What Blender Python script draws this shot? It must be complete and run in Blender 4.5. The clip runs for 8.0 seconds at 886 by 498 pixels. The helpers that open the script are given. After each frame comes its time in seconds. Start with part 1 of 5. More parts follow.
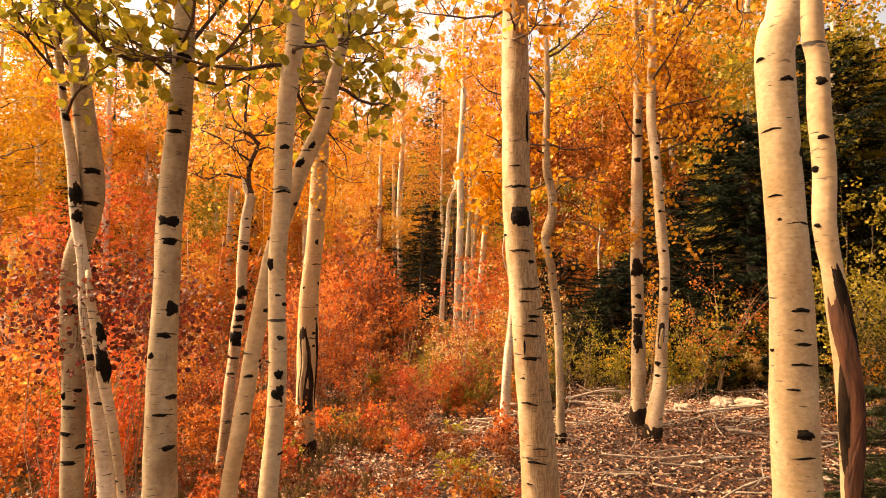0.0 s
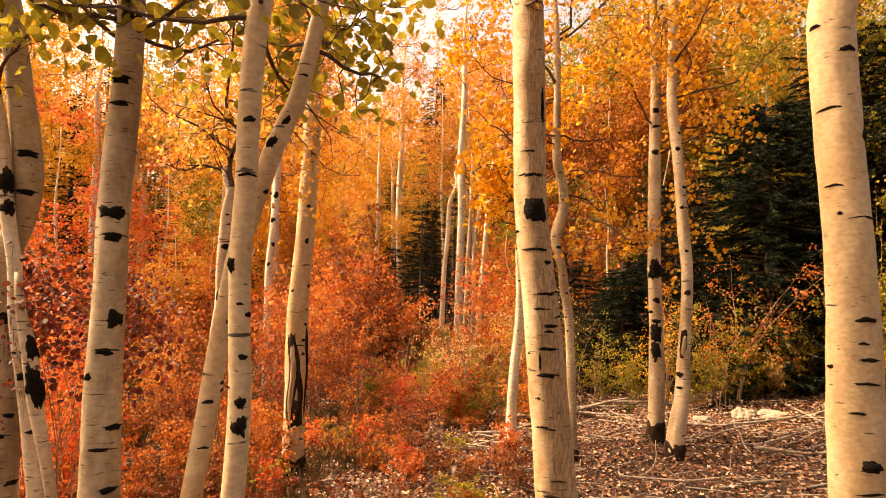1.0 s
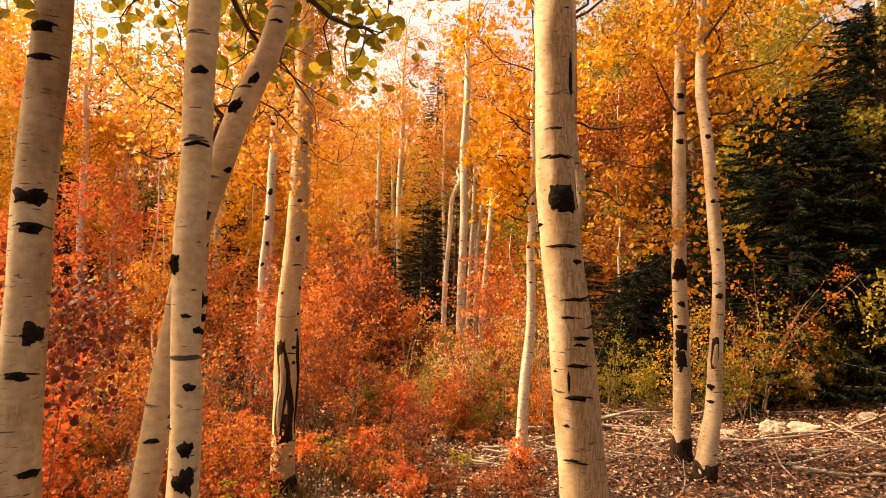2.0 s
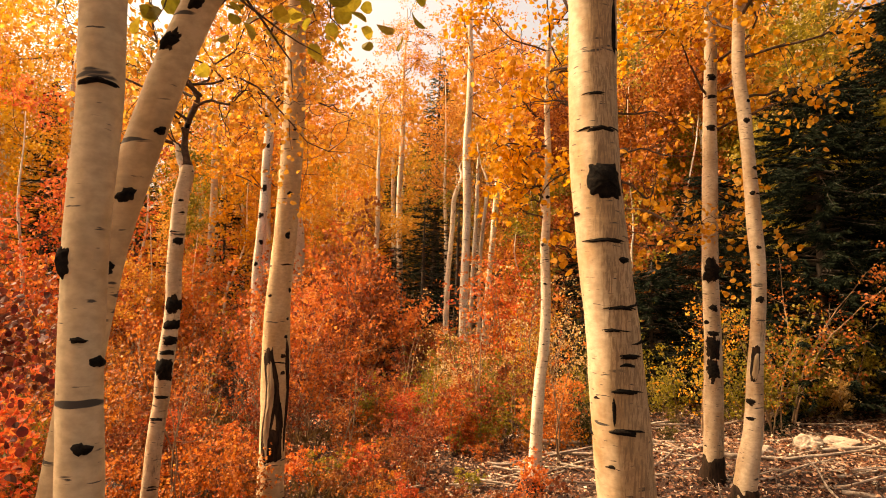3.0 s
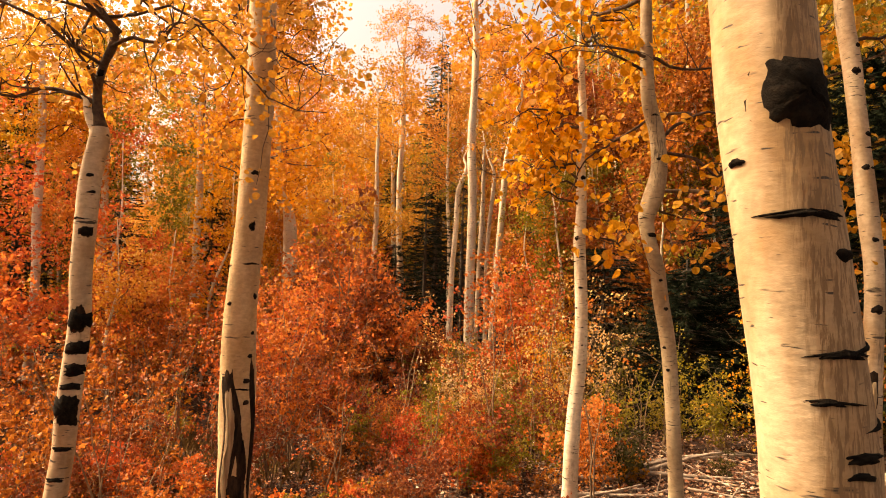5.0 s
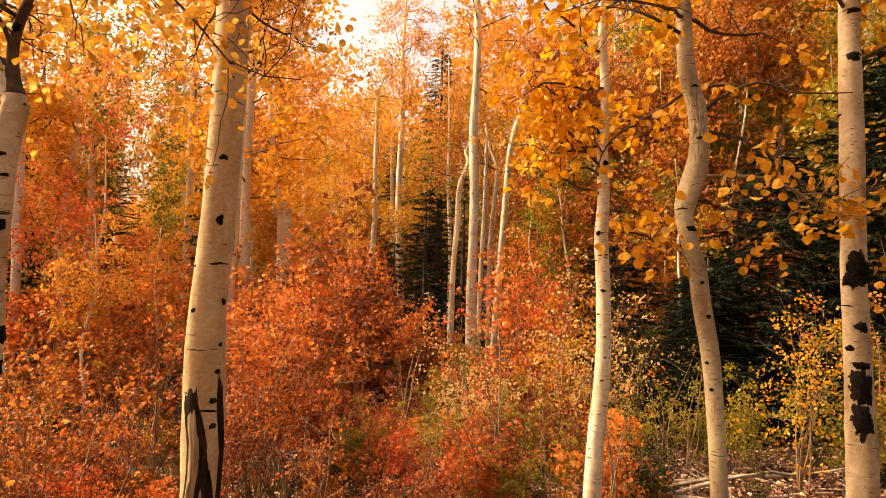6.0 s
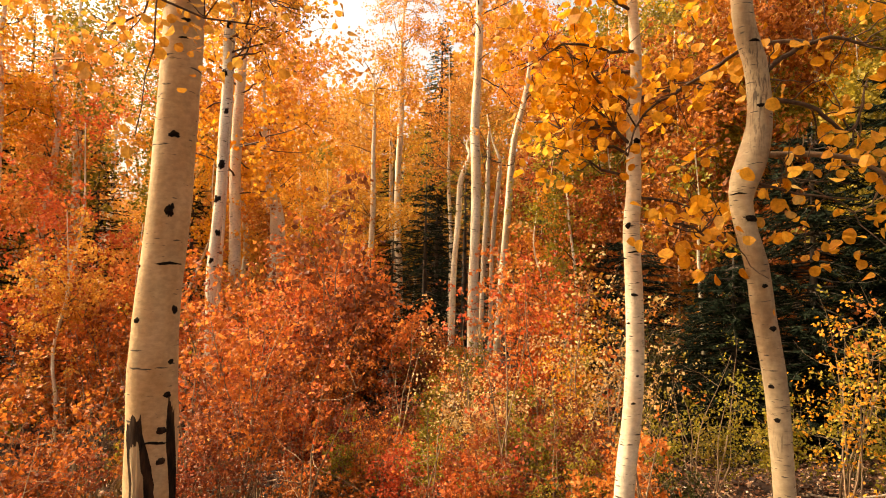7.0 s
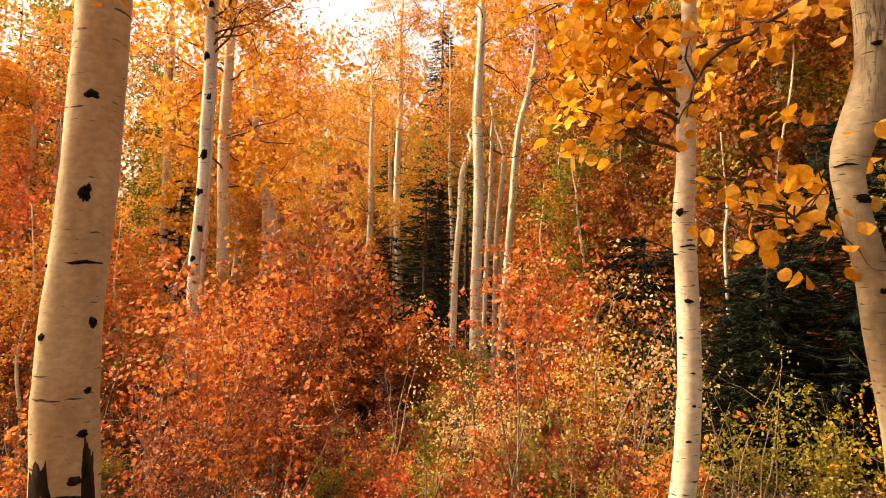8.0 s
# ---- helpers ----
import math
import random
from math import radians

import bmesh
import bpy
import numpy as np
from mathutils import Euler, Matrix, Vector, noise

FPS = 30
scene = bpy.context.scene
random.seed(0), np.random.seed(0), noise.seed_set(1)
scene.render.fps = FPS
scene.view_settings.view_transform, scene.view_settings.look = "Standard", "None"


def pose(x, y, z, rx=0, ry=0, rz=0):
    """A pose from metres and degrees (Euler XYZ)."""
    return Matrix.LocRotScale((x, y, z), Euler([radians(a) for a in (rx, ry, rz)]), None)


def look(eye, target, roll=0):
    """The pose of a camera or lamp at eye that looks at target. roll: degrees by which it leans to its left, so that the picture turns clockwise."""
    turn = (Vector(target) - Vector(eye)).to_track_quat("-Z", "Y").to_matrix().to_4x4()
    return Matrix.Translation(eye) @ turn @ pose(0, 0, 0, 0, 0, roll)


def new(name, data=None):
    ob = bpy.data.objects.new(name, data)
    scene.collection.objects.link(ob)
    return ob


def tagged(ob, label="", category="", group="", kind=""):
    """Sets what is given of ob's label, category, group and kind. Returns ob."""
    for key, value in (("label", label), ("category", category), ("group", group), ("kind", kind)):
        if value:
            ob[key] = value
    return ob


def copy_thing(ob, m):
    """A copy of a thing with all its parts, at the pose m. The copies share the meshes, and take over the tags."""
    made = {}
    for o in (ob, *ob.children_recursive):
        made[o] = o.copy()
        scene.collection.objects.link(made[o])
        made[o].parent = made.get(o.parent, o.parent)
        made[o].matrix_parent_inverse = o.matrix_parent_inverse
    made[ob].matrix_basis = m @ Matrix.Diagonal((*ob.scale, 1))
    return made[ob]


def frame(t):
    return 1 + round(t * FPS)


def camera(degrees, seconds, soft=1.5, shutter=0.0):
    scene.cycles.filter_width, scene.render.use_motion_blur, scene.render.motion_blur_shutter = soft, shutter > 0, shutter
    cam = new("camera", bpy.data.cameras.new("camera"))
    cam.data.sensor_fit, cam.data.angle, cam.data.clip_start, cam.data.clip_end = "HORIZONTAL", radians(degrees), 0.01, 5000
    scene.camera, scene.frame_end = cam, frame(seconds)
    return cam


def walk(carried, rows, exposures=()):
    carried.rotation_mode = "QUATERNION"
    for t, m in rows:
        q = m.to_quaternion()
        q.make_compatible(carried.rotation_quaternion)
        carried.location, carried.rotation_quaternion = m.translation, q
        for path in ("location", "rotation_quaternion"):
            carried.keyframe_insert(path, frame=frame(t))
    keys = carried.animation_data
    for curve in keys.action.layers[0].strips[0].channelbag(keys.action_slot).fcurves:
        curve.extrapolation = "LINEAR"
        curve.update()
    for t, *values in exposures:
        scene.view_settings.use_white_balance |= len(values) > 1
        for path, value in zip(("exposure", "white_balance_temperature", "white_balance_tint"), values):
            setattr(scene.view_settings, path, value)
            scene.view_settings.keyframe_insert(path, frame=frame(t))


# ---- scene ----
cam = camera(70.0, 8.0, soft=1.0)
PATH = [
    (0, (0.0000, 0.0000, 1.7300), (-0.0175, 1.9958, 1.8591), 1.30),
    (0.5, (-0.0024, 0.2782, 1.7421), (-0.0198, 2.2739, 1.8729), 1.34),
    (1, (-0.0152, 0.5607, 1.7527), (-0.0327, 2.5562, 1.8849), 1.37),
    (1.5, (-0.0347, 0.8460, 1.7625), (-0.0525, 2.8415, 1.8956), 1.40),
    (2, (-0.0578, 1.1330, 1.7721), (-0.0760, 3.1285, 1.9057), 1.41),
    (2.5, (-0.0820, 1.4210, 1.7820), (-0.1006, 3.4165, 1.9157), 1.42),
    (3, (-0.1049, 1.7097, 1.7925), (-0.1242, 3.7052, 1.9259), 1.42),
    (3.5, (-0.1251, 1.9990, 1.8039), (-0.1451, 3.9945, 1.9365), 1.41),
    (4, (-0.1414, 2.2892, 1.8162), (-0.1623, 4.2847, 1.9477), 1.39),
    (4.5, (-0.1531, 2.5810, 1.8296), (-0.1750, 4.5767, 1.9595), 1.36),
    (5, (-0.1601, 2.8755, 1.8439), (-0.1832, 4.8712, 1.9719), 1.33),
    (5.5, (-0.1627, 3.1740, 1.8590), (-0.1872, 5.1699, 1.9846), 1.29),
    (6, (-0.1619, 3.4782, 1.8745), (-0.1878, 5.4743, 1.9974), 1.24),
    (6.5, (-0.1589, 3.7904, 1.8902), (-0.1863, 5.7866, 2.0098), 1.18),
    (7, (-0.1556, 4.1128, 1.9053), (-0.1847, 6.1092, 2.0214), 1.11),
    (7.5, (-0.1543, 4.4483, 1.9194), (-0.1853, 6.4450, 2.0315), 1.03),
    (8, (-0.1579, 4.8001, 1.9317), (-0.1909, 6.7970, 2.0394), 0.95),
]
EXPOSURE, KELVIN, TINT = 1.32, 10950, 16
walk(cam, [(t, look(eye, target, roll)) for t, eye, target, roll in PATH],
     [(0.0, EXPOSURE + 0.08, KELVIN, TINT), (1.6, EXPOSURE - 0.06, KELVIN, TINT), (3.5, EXPOSURE - 0.22, KELVIN, TINT), (4.7, EXPOSURE - 0.28, KELVIN, TINT), (6.5, EXPOSURE - 0.12, KELVIN - 1200, TINT - 8), (8.0, EXPOSURE - 0.08, KELVIN - 2200, TINT - 13)])

# ---- light: a bright hazy sky with a soft sun from the -x side ----
SUN_AZ, SUN_EL = 282.0, 48.0          # degrees: from +y clockwise, above the horizon
world = bpy.data.worlds.new("sky")
scene.world = world
world.use_nodes = True
wn = world.node_tree
sky = wn.nodes.new("ShaderNodeTexSky")
sky.sky_type, sky.sun_disc = "NISHITA", False
sky.sun_elevation, sky.sun_rotation = radians(SUN_EL), radians(SUN_AZ)
sky.air_density, sky.dust_density, sky.ozone_density = 1.0, 10.0, 0.6
wn.links.new(sky.outputs["Color"], wn.nodes["Background"].inputs["Color"])
wn.nodes["Background"].inputs["Strength"].default_value = 0.168
sun_data = bpy.data.lights.new("sun", "SUN")
sun_data.energy, sun_data.angle, sun_data.color = 3.55, radians(8), (1.0, 0.9, 0.78)
sun = new("sun", sun_data)
sa, se = radians(SUN_AZ), radians(SUN_EL)
toward = Vector((math.sin(sa) * math.cos(se), math.cos(sa) * math.cos(se), math.sin(se)))
sun.matrix_world = look(toward * 60, (0, 0, 0))


# ---- materials ----
def nodes_of(name):
    m = bpy.data.materials.new(name)
    m.use_nodes = True
    nt = m.node_tree
    return m, nt, nt.nodes["Principled BSDF"]


def node(nt, kind, **sets):
    n = nt.nodes.new(kind)
    for key, value in sets.items():
        n.inputs[key].default_value = value
    return n


def coords(nt, scale, shift=True):
    """Object coordinates, scaled, moved by a random amount for each object."""
    tc = nt.nodes.new("ShaderNodeTexCoord")
    mp = nt.nodes.new("ShaderNodeMapping")
    mp.inputs["Scale"].default_value = scale
    nt.links.new(tc.outputs["Object"], mp.inputs["Vector"])
    if shift:
        info = nt.nodes.new("ShaderNodeObjectInfo")
        mul = nt.nodes.new("ShaderNodeMath")
        mul.operation = "MULTIPLY"
        mul.inputs[1].default_value = 37.0
        nt.links.new(info.outputs["Random"], mul.inputs[0])
        nt.links.new(mul.outputs[0], mp.inputs["Location"])
    return mp.outputs["Vector"]


def noise_of(nt, scale, detail=4.0, rough=0.6, size=1.0, shift=True):
    n = node(nt, "ShaderNodeTexNoise", Scale=size, Detail=detail, Roughness=rough)
    nt.links.new(coords(nt, scale, shift), n.inputs["Vector"])
    return n.outputs["Fac"]


def ramp(nt, fac, stops):
    r = nt.nodes.new("ShaderNodeValToRGB")
    els = r.color_ramp.elements
    while len(els) < len(stops):
        els.new(0.5)
    for e, (at, colour) in zip(els, stops):
        e.position, e.color = at, (*colour, 1.0)
    nt.links.new(fac, r.inputs["Fac"])
    return r.outputs["Color"]


def mix(nt, fac, a, b, mode="MIX"):
    m = nt.nodes.new("ShaderNodeMix")
    m.data_type, m.blend_type = "RGBA", mode
    for socket, value in (("Factor", fac), ("A", a), ("B", b)):
        ins = [i for i in m.inputs if i.name == socket and i.enabled][0]
        if isinstance(value, tuple):
            ins.default_value = (*value, 1.0)
        elif isinstance(value, (int, float)):
            ins.default_value = value
        else:
            nt.links.new(value, ins)
    return [o for o in m.outputs if o.enabled][0]


def bump(nt, height, bsdf, strength, distance):
    b = nt.nodes.new("ShaderNodeBump")
    b.inputs["Strength"].default_value, b.inputs["Distance"].default_value = strength, distance
    nt.links.new(height, b.inputs["Height"])
    nt.links.new(b.outputs["Normal"], bsdf.inputs["Normal"])


BLACK, WHITE = (0, 0, 0), (1, 1, 1)


def bark_material(name, light, tan, crack, cracks, dashes=0.655, weather=None):
    """Pale aspen bark: cream with tan stains, dark lens-shaped marks lying across, fine upright cracks; one side can
    have more cracks and more tan.
    """
    m, nt, bsdf = nodes_of(name)
    # patchy mask for the side that faces the given direction
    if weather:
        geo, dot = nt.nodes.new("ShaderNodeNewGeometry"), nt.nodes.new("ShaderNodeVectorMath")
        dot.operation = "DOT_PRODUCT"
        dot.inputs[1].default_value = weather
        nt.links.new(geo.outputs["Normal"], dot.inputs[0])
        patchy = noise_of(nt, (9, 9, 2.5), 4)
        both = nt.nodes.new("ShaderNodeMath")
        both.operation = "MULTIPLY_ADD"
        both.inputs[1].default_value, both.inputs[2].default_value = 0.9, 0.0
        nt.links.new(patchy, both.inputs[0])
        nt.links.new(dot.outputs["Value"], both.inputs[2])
        side_mask = ramp(nt, both.outputs[0], [(0.42, BLACK), (0.80, WHITE)])
    stain = ramp(nt, noise_of(nt, (5, 5, 2.2), 5), [(0.40, BLACK), (0.64, WHITE)])
    colour = mix(nt, stain, light, tan)
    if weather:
        colour = mix(nt, mix(nt, 0.6, BLACK, side_mask), colour, tan)
    chalk = ramp(nt, noise_of(nt, (30, 30, 50), 3), [(0.35, (0.78, 0.76, 0.72)), (0.65, (1.04, 1.03, 1.0))])
    colour = mix(nt, 1.0, colour, chalk, "MULTIPLY")
    dash = ramp(nt, noise_of(nt, (17, 17, 120), 2, 0.5), [(dashes, BLACK), (dashes + 0.045, WHITE)])
    colour = mix(nt, dash, colour, (0.055, 0.04, 0.028))
    band = ramp(nt, noise_of(nt, (5, 5, 34), 3, 0.55), [(0.665, BLACK), (0.70, WHITE)])
    colour = mix(nt, band, colour, (0.04, 0.03, 0.022))
    upright = noise_of(nt, (130, 130, 16), 4, 0.65)
    where = ramp(nt, noise_of(nt, (4, 4, 1.4), 2), [(0.5 - cracks, BLACK), (0.62 - cracks * 0.6, WHITE)])
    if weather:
        where = mix(nt, 1.0, where, side_mask, "LIGHTEN")
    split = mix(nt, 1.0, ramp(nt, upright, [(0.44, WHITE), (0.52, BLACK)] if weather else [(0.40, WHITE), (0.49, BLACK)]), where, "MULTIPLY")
    colour = mix(nt, split, colour, crack)
    nt.links.new(colour, bsdf.inputs["Base Color"])
    bsdf.inputs["Roughness"].default_value = 0.72
    height = mix(nt, 0.5, mix(nt, 1.0, upright, where, "MULTIPLY"), noise_of(nt, (26, 26, 60), 4))
    bump(nt, height, bsdf, 0.55, 0.006)
    return m


def rough_material(name, dark, pale, scale, size=1.0, strength=0.6, rough=0.85, detail=6.0, gloss=0.35):
    """A rough two-toned surface: earth, stone, dead wood, dark bark."""
    m, nt, bsdf = nodes_of(name)
    fine = noise_of(nt, tuple(s * size for s in scale), detail, 0.65)
    coarse = noise_of(nt, tuple(s * size * 0.18 for s in scale), 3)
    colour = mix(nt, ramp(nt, fine, [(0.34, BLACK), (0.68, WHITE)]), dark, pale)
    colour = mix(nt, 1.0, colour, ramp(nt, coarse, [(0.3, (0.55, 0.55, 0.55)), (0.7, (1.1, 1.08, 1.05))]), "MULTIPLY")
    nt.links.new(colour, bsdf.inputs["Base Color"])
    bsdf.inputs["Roughness"].default_value = rough
    bsdf.inputs["Specular IOR Level"].default_value = gloss
    bump(nt, fine, bsdf, strength, 0.012)
    return m


def leaf_material(name, stops, through_light=0.48, vary=0.5, clumps=0.45, rough=0.55, gloss=0.28):
    """Thin leaves: each leaf takes a colour of its own from the ramp, and each plant shifts it a little; some light comes through."""
    m, nt, bsdf = nodes_of(name)
    geo = nt.nodes.new("ShaderNodeNewGeometry")
    clump = ramp(nt, noise_of(nt, (2.2, 2.2, 2.2), 3), [(0.32, BLACK), (0.68, WHITE)])
    colour = ramp(nt, mix(nt, clumps, geo.outputs["Random Per Island"], clump), stops)
    info = nt.nodes.new("ShaderNodeObjectInfo")
    hsv = nt.nodes.new("ShaderNodeHueSaturation")
    span = nt.nodes.new("ShaderNodeMapRange")
    span.inputs["To Min"].default_value, span.inputs["To Max"].default_value = 0.5 - 0.018 * vary, 0.5 + 0.03 * vary
    nt.links.new(info.outputs["Random"], span.inputs["Value"])
    nt.links.new(span.outputs["Result"], hsv.inputs["Hue"])
    other, part_of = nt.nodes.new("ShaderNodeMath"), nt.nodes.new("ShaderNodeMath")
    other.operation, part_of.operation = "MULTIPLY", "FRACT"
    other.inputs[1].default_value = 13.7
    nt.links.new(info.outputs["Random"], other.inputs[0])
    nt.links.new(other.outputs[0], part_of.inputs[0])
    depth = nt.nodes.new("ShaderNodeMapRange")
    depth.inputs["To Min"].default_value, depth.inputs["To Max"].default_value = 1.0 - 0.5 * vary, 1.0 + 0.14 * vary
    nt.links.new(part_of.outputs[0], depth.inputs["Value"])
    nt.links.new(depth.outputs["Result"], hsv.inputs["Value"])
    blotch = ramp(nt, noise_of(nt, (60, 60, 60), 2), [(0.3, (0.72, 0.68, 0.62)), (0.62, (1.05, 1.05, 1.05))])
    nt.links.new(mix(nt, 1.0, colour, blotch, "MULTIPLY"), hsv.inputs["Color"])
    nt.links.new(hsv.outputs["Color"], bsdf.inputs["Base Color"])
    bsdf.inputs["Roughness"].default_value = rough
    bsdf.inputs["Specular IOR Level"].default_value = gloss
    thin = nt.nodes.new("ShaderNodeBsdfTranslucent")
    nt.links.new(hsv.outputs["Color"], thin.inputs["Color"])
    both = nt.nodes.new("ShaderNodeMixShader")
    both.inputs["Fac"].default_value = through_light
    out = nt.nodes["Material Output"]
    nt.links.new(bsdf.outputs["BSDF"], both.inputs[1])
    nt.links.new(thin.outputs["BSDF"], both.inputs[2])
    nt.links.new(both.outputs["Shader"], out.inputs["Surface"])
    return m


BARK = bark_material("aspen_bark", (0.57, 0.455, 0.335), (0.34, 0.22, 0.125), (0.10, 0.07, 0.045), -0.12)
# Browner stains, and the shade on these trunks is put into the tone too.
BARK_STAINED_SHADED = bark_material("stained_shaded_aspen_bark", (0.47, 0.37, 0.25), (0.24, 0.155, 0.09), (0.10, 0.07, 0.045), -0.08)
BARK_ROUGH = bark_material("old_aspen_bark", (0.66, 0.57, 0.46), (0.42, 0.27, 0.15), (0.16, 0.10, 0.06), 0.05)
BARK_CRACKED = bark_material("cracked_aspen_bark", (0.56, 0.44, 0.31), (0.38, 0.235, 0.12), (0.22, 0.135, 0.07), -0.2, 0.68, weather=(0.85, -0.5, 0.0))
BARK_SMOOTH = bark_material("smooth_aspen_bark", (0.54, 0.405, 0.26), (0.43, 0.285, 0.155), (0.12, 0.08, 0.05), -0.3, 0.70)
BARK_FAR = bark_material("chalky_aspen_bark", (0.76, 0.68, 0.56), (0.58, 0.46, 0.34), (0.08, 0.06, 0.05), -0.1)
KNOT = rough_material("black_knot_bark", (0.004, 0.0035, 0.003), (0.022, 0.016, 0.012), (60, 60, 60), rough=0.95, gloss=0.1)
DARK_BARK = rough_material("dark_weathered_bark", (0.006, 0.005, 0.004), (0.055, 0.032, 0.021), (40, 40, 8), rough=0.95, gloss=0.1)
BARE_WOOD = rough_material("bare_scar_wood", (0.30, 0.19, 0.11), (0.58, 0.45, 0.29), (45, 45, 5))
TWIG = rough_material("twig_bark", (0.045, 0.024, 0.016), (0.14, 0.08, 0.05), (30, 30, 30))
STEM = rough_material("sapling_stem_bark", (0.16, 0.09, 0.05), (0.36, 0.25, 0.16), (30, 30, 12))
DEAD = rough_material("grey_dead_wood", (0.16, 0.11, 0.085), (0.50, 0.41, 0.33), (24, 24, 24))
RED_WOOD = rough_material("red_brown_split_wood", (0.03, 0.012, 0.008), (0.17, 0.065, 0.035), (50, 50, 4))
ROCK = rough_material("pale_rock", (0.16, 0.12, 0.09), (0.42, 0.34, 0.27), (9, 9, 9))
SOIL = rough_material("leafy_soil", (0.018, 0.010, 0.008), (0.09, 0.042, 0.026), (14, 14, 14), strength=1.0)
SPRUCE_BARK = rough_material("spruce_bark", (0.03, 0.022, 0.018), (0.11, 0.08, 0.06), (20, 20, 6))

ORANGE = leaf_material("orange_leaf", [(0.0, (0.36, 0.085, 0.016)), (0.35, (0.64, 0.24, 0.046)), (0.7, (0.77, 0.35, 0.075)), (1.0, (0.82, 0.54, 0.22))])
RED = leaf_material("red_orange_leaf", [(0.0, (0.22, 0.034, 0.018)), (0.35, (0.58, 0.112, 0.038)), (0.75, (0.79, 0.215, 0.066)), (1.0, (0.82, 0.37, 0.15))], 0.55)
GOLD = leaf_material("gold_leaf", [(0.0, (0.50, 0.16, 0.015)), (0.4, (0.72, 0.29, 0.032)), (0.8, (0.79, 0.39, 0.06)), (1.0, (0.82, 0.56, 0.21))])
BURNT = leaf_material("burnt_orange_leaf", [(0.0, (0.09, 0.023, 0.010)), (0.35, (0.32, 0.074, 0.020)), (0.7, (0.62, 0.18, 0.042)), (1.0, (0.76, 0.36, 0.12))])
RUST = leaf_material("rust_leaf", [(0.0, (0.10, 0.026, 0.014)), (0.5, (0.26, 0.066, 0.028)), (0.85, (0.42, 0.14, 0.045)), (1.0, (0.56, 0.26, 0.10))])
WINE = leaf_material("dark_red_leaf", [(0.0, (0.045, 0.009, 0.009)), (0.5, (0.14, 0.024, 0.017)), (0.85, (0.31, 0.062, 0.032)), (1.0, (0.52, 0.16, 0.06))], 0.4)
OLIVE = leaf_material("olive_leaf", [(0.0, (0.10, 0.080, 0.012)), (0.45, (0.24, 0.19, 0.024)), (0.8, (0.40, 0.29, 0.045)), (1.0, (0.54, 0.36, 0.09))])
LIME = leaf_material("yellow_green_leaf", [(0.0, (0.13, 0.115, 0.016)), (0.4, (0.28, 0.235, 0.03)), (0.75, (0.42, 0.32, 0.045)), (1.0, (0.66, 0.42, 0.08))], 0.58)
GREEN = leaf_material("dark_green_leaf", [(0.0, (0.025, 0.028, 0.010)), (0.5, (0.060, 0.058, 0.016)), (0.85, (0.15, 0.11, 0.028)), (1.0, (0.42, 0.27, 0.09))], rough=0.6, gloss=0.25)
PALE = leaf_material("pale_yellow_leaf", [(0.0, (0.52, 0.24, 0.05)), (0.5, (0.76, 0.45, 0.18)), (1.0, (0.82, 0.66, 0.44))])
LITTER = leaf_material("fallen_leaf", [(0.0, (0.025, 0.012, 0.009)), (0.35, (0.12, 0.046, 0.025)), (0.58, (0.31, 0.12, 0.062)), (0.76, (0.58, 0.32, 0.20)), (1.0, (0.84, 0.69, 0.56))], 0.1, clumps=0.15)
GRASS = leaf_material("dry_grass_blade", [(0.0, (0.08, 0.05, 0.02)), (0.6, (0.26, 0.16, 0.06)), (1.0, (0.42, 0.28, 0.12))], 0.25)
# Same needles in two tones: sunlight and deep shade are put into the colours.
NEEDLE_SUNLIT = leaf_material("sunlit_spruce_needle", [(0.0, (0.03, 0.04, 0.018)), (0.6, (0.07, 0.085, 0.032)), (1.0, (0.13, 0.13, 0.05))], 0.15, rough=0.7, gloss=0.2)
NEEDLE_SHADED = leaf_material("shaded_spruce_needle", [(0.0, (0.006, 0.010, 0.007)), (0.6, (0.012, 0.018, 0.010)), (1.0, (0.026, 0.032, 0.015))], 0.06, rough=0.9, gloss=0.06)

# ---- builders ----
def gz(x, y):
    """Height of the forest floor: it rises gently to the side of the clearing and away from the camera."""
    x, y = np.asarray(x, float), np.asarray(y, float)
    base = 0.085 * np.clip(x, -4.5, 6.0) + 0.009 * np.clip(y, -10, 60) - 0.02
    return base + 0.035 * np.sin(1.3 * x + 0.7 * y) + 0.03 * np.sin(0.6 * x - 1.1 * y + 1.0) + 0.015 * np.sin(3.1 * x + 2.3 * y)


class Heap:
    """Collects vertices and faces for one mesh."""

    def __init__(self):
        self.v, self.f, self.n = [], {}, 0

    def add(self, verts, faces):
        faces = np.asarray(faces, np.int32)
        self.v.append(np.asarray(verts, np.float32))
        self.f.setdefault(faces.shape[1], []).append(faces + self.n)
        self.n += len(verts)

    def mesh(self, name, material, origin=(0, 0, 0), smooth=True):
        me = bpy.data.meshes.new(name)
        v = np.concatenate(self.v) - np.asarray(origin, np.float32)
        loops, sizes = [], []
        for k, some in self.f.items():
            some = np.concatenate(some)
            loops.append(some.ravel())
            sizes.append(np.full(len(some), k, np.int32))
        loops, sizes = np.concatenate(loops).astype(np.int32), np.concatenate(sizes)
        me.vertices.add(len(v))
        me.vertices.foreach_set("co", np.ascontiguousarray(v, np.float32).ravel())
        me.loops.add(len(loops))
        me.loops.foreach_set("vertex_index", loops)
        me.polygons.add(len(sizes))
        starts = np.concatenate([[0], np.cumsum(sizes)[:-1]]).astype(np.int32)
        me.polygons.foreach_set("loop_start", starts)
        me.polygons.foreach_set("use_smooth", np.full(len(sizes), smooth))
        me.update(calc_edges=True)
        me.materials.append(material)
        return me


def part(name, data, parent, label=""):
    ob = new(name, data)
    ob.parent = parent
    return tagged(ob, label=label)


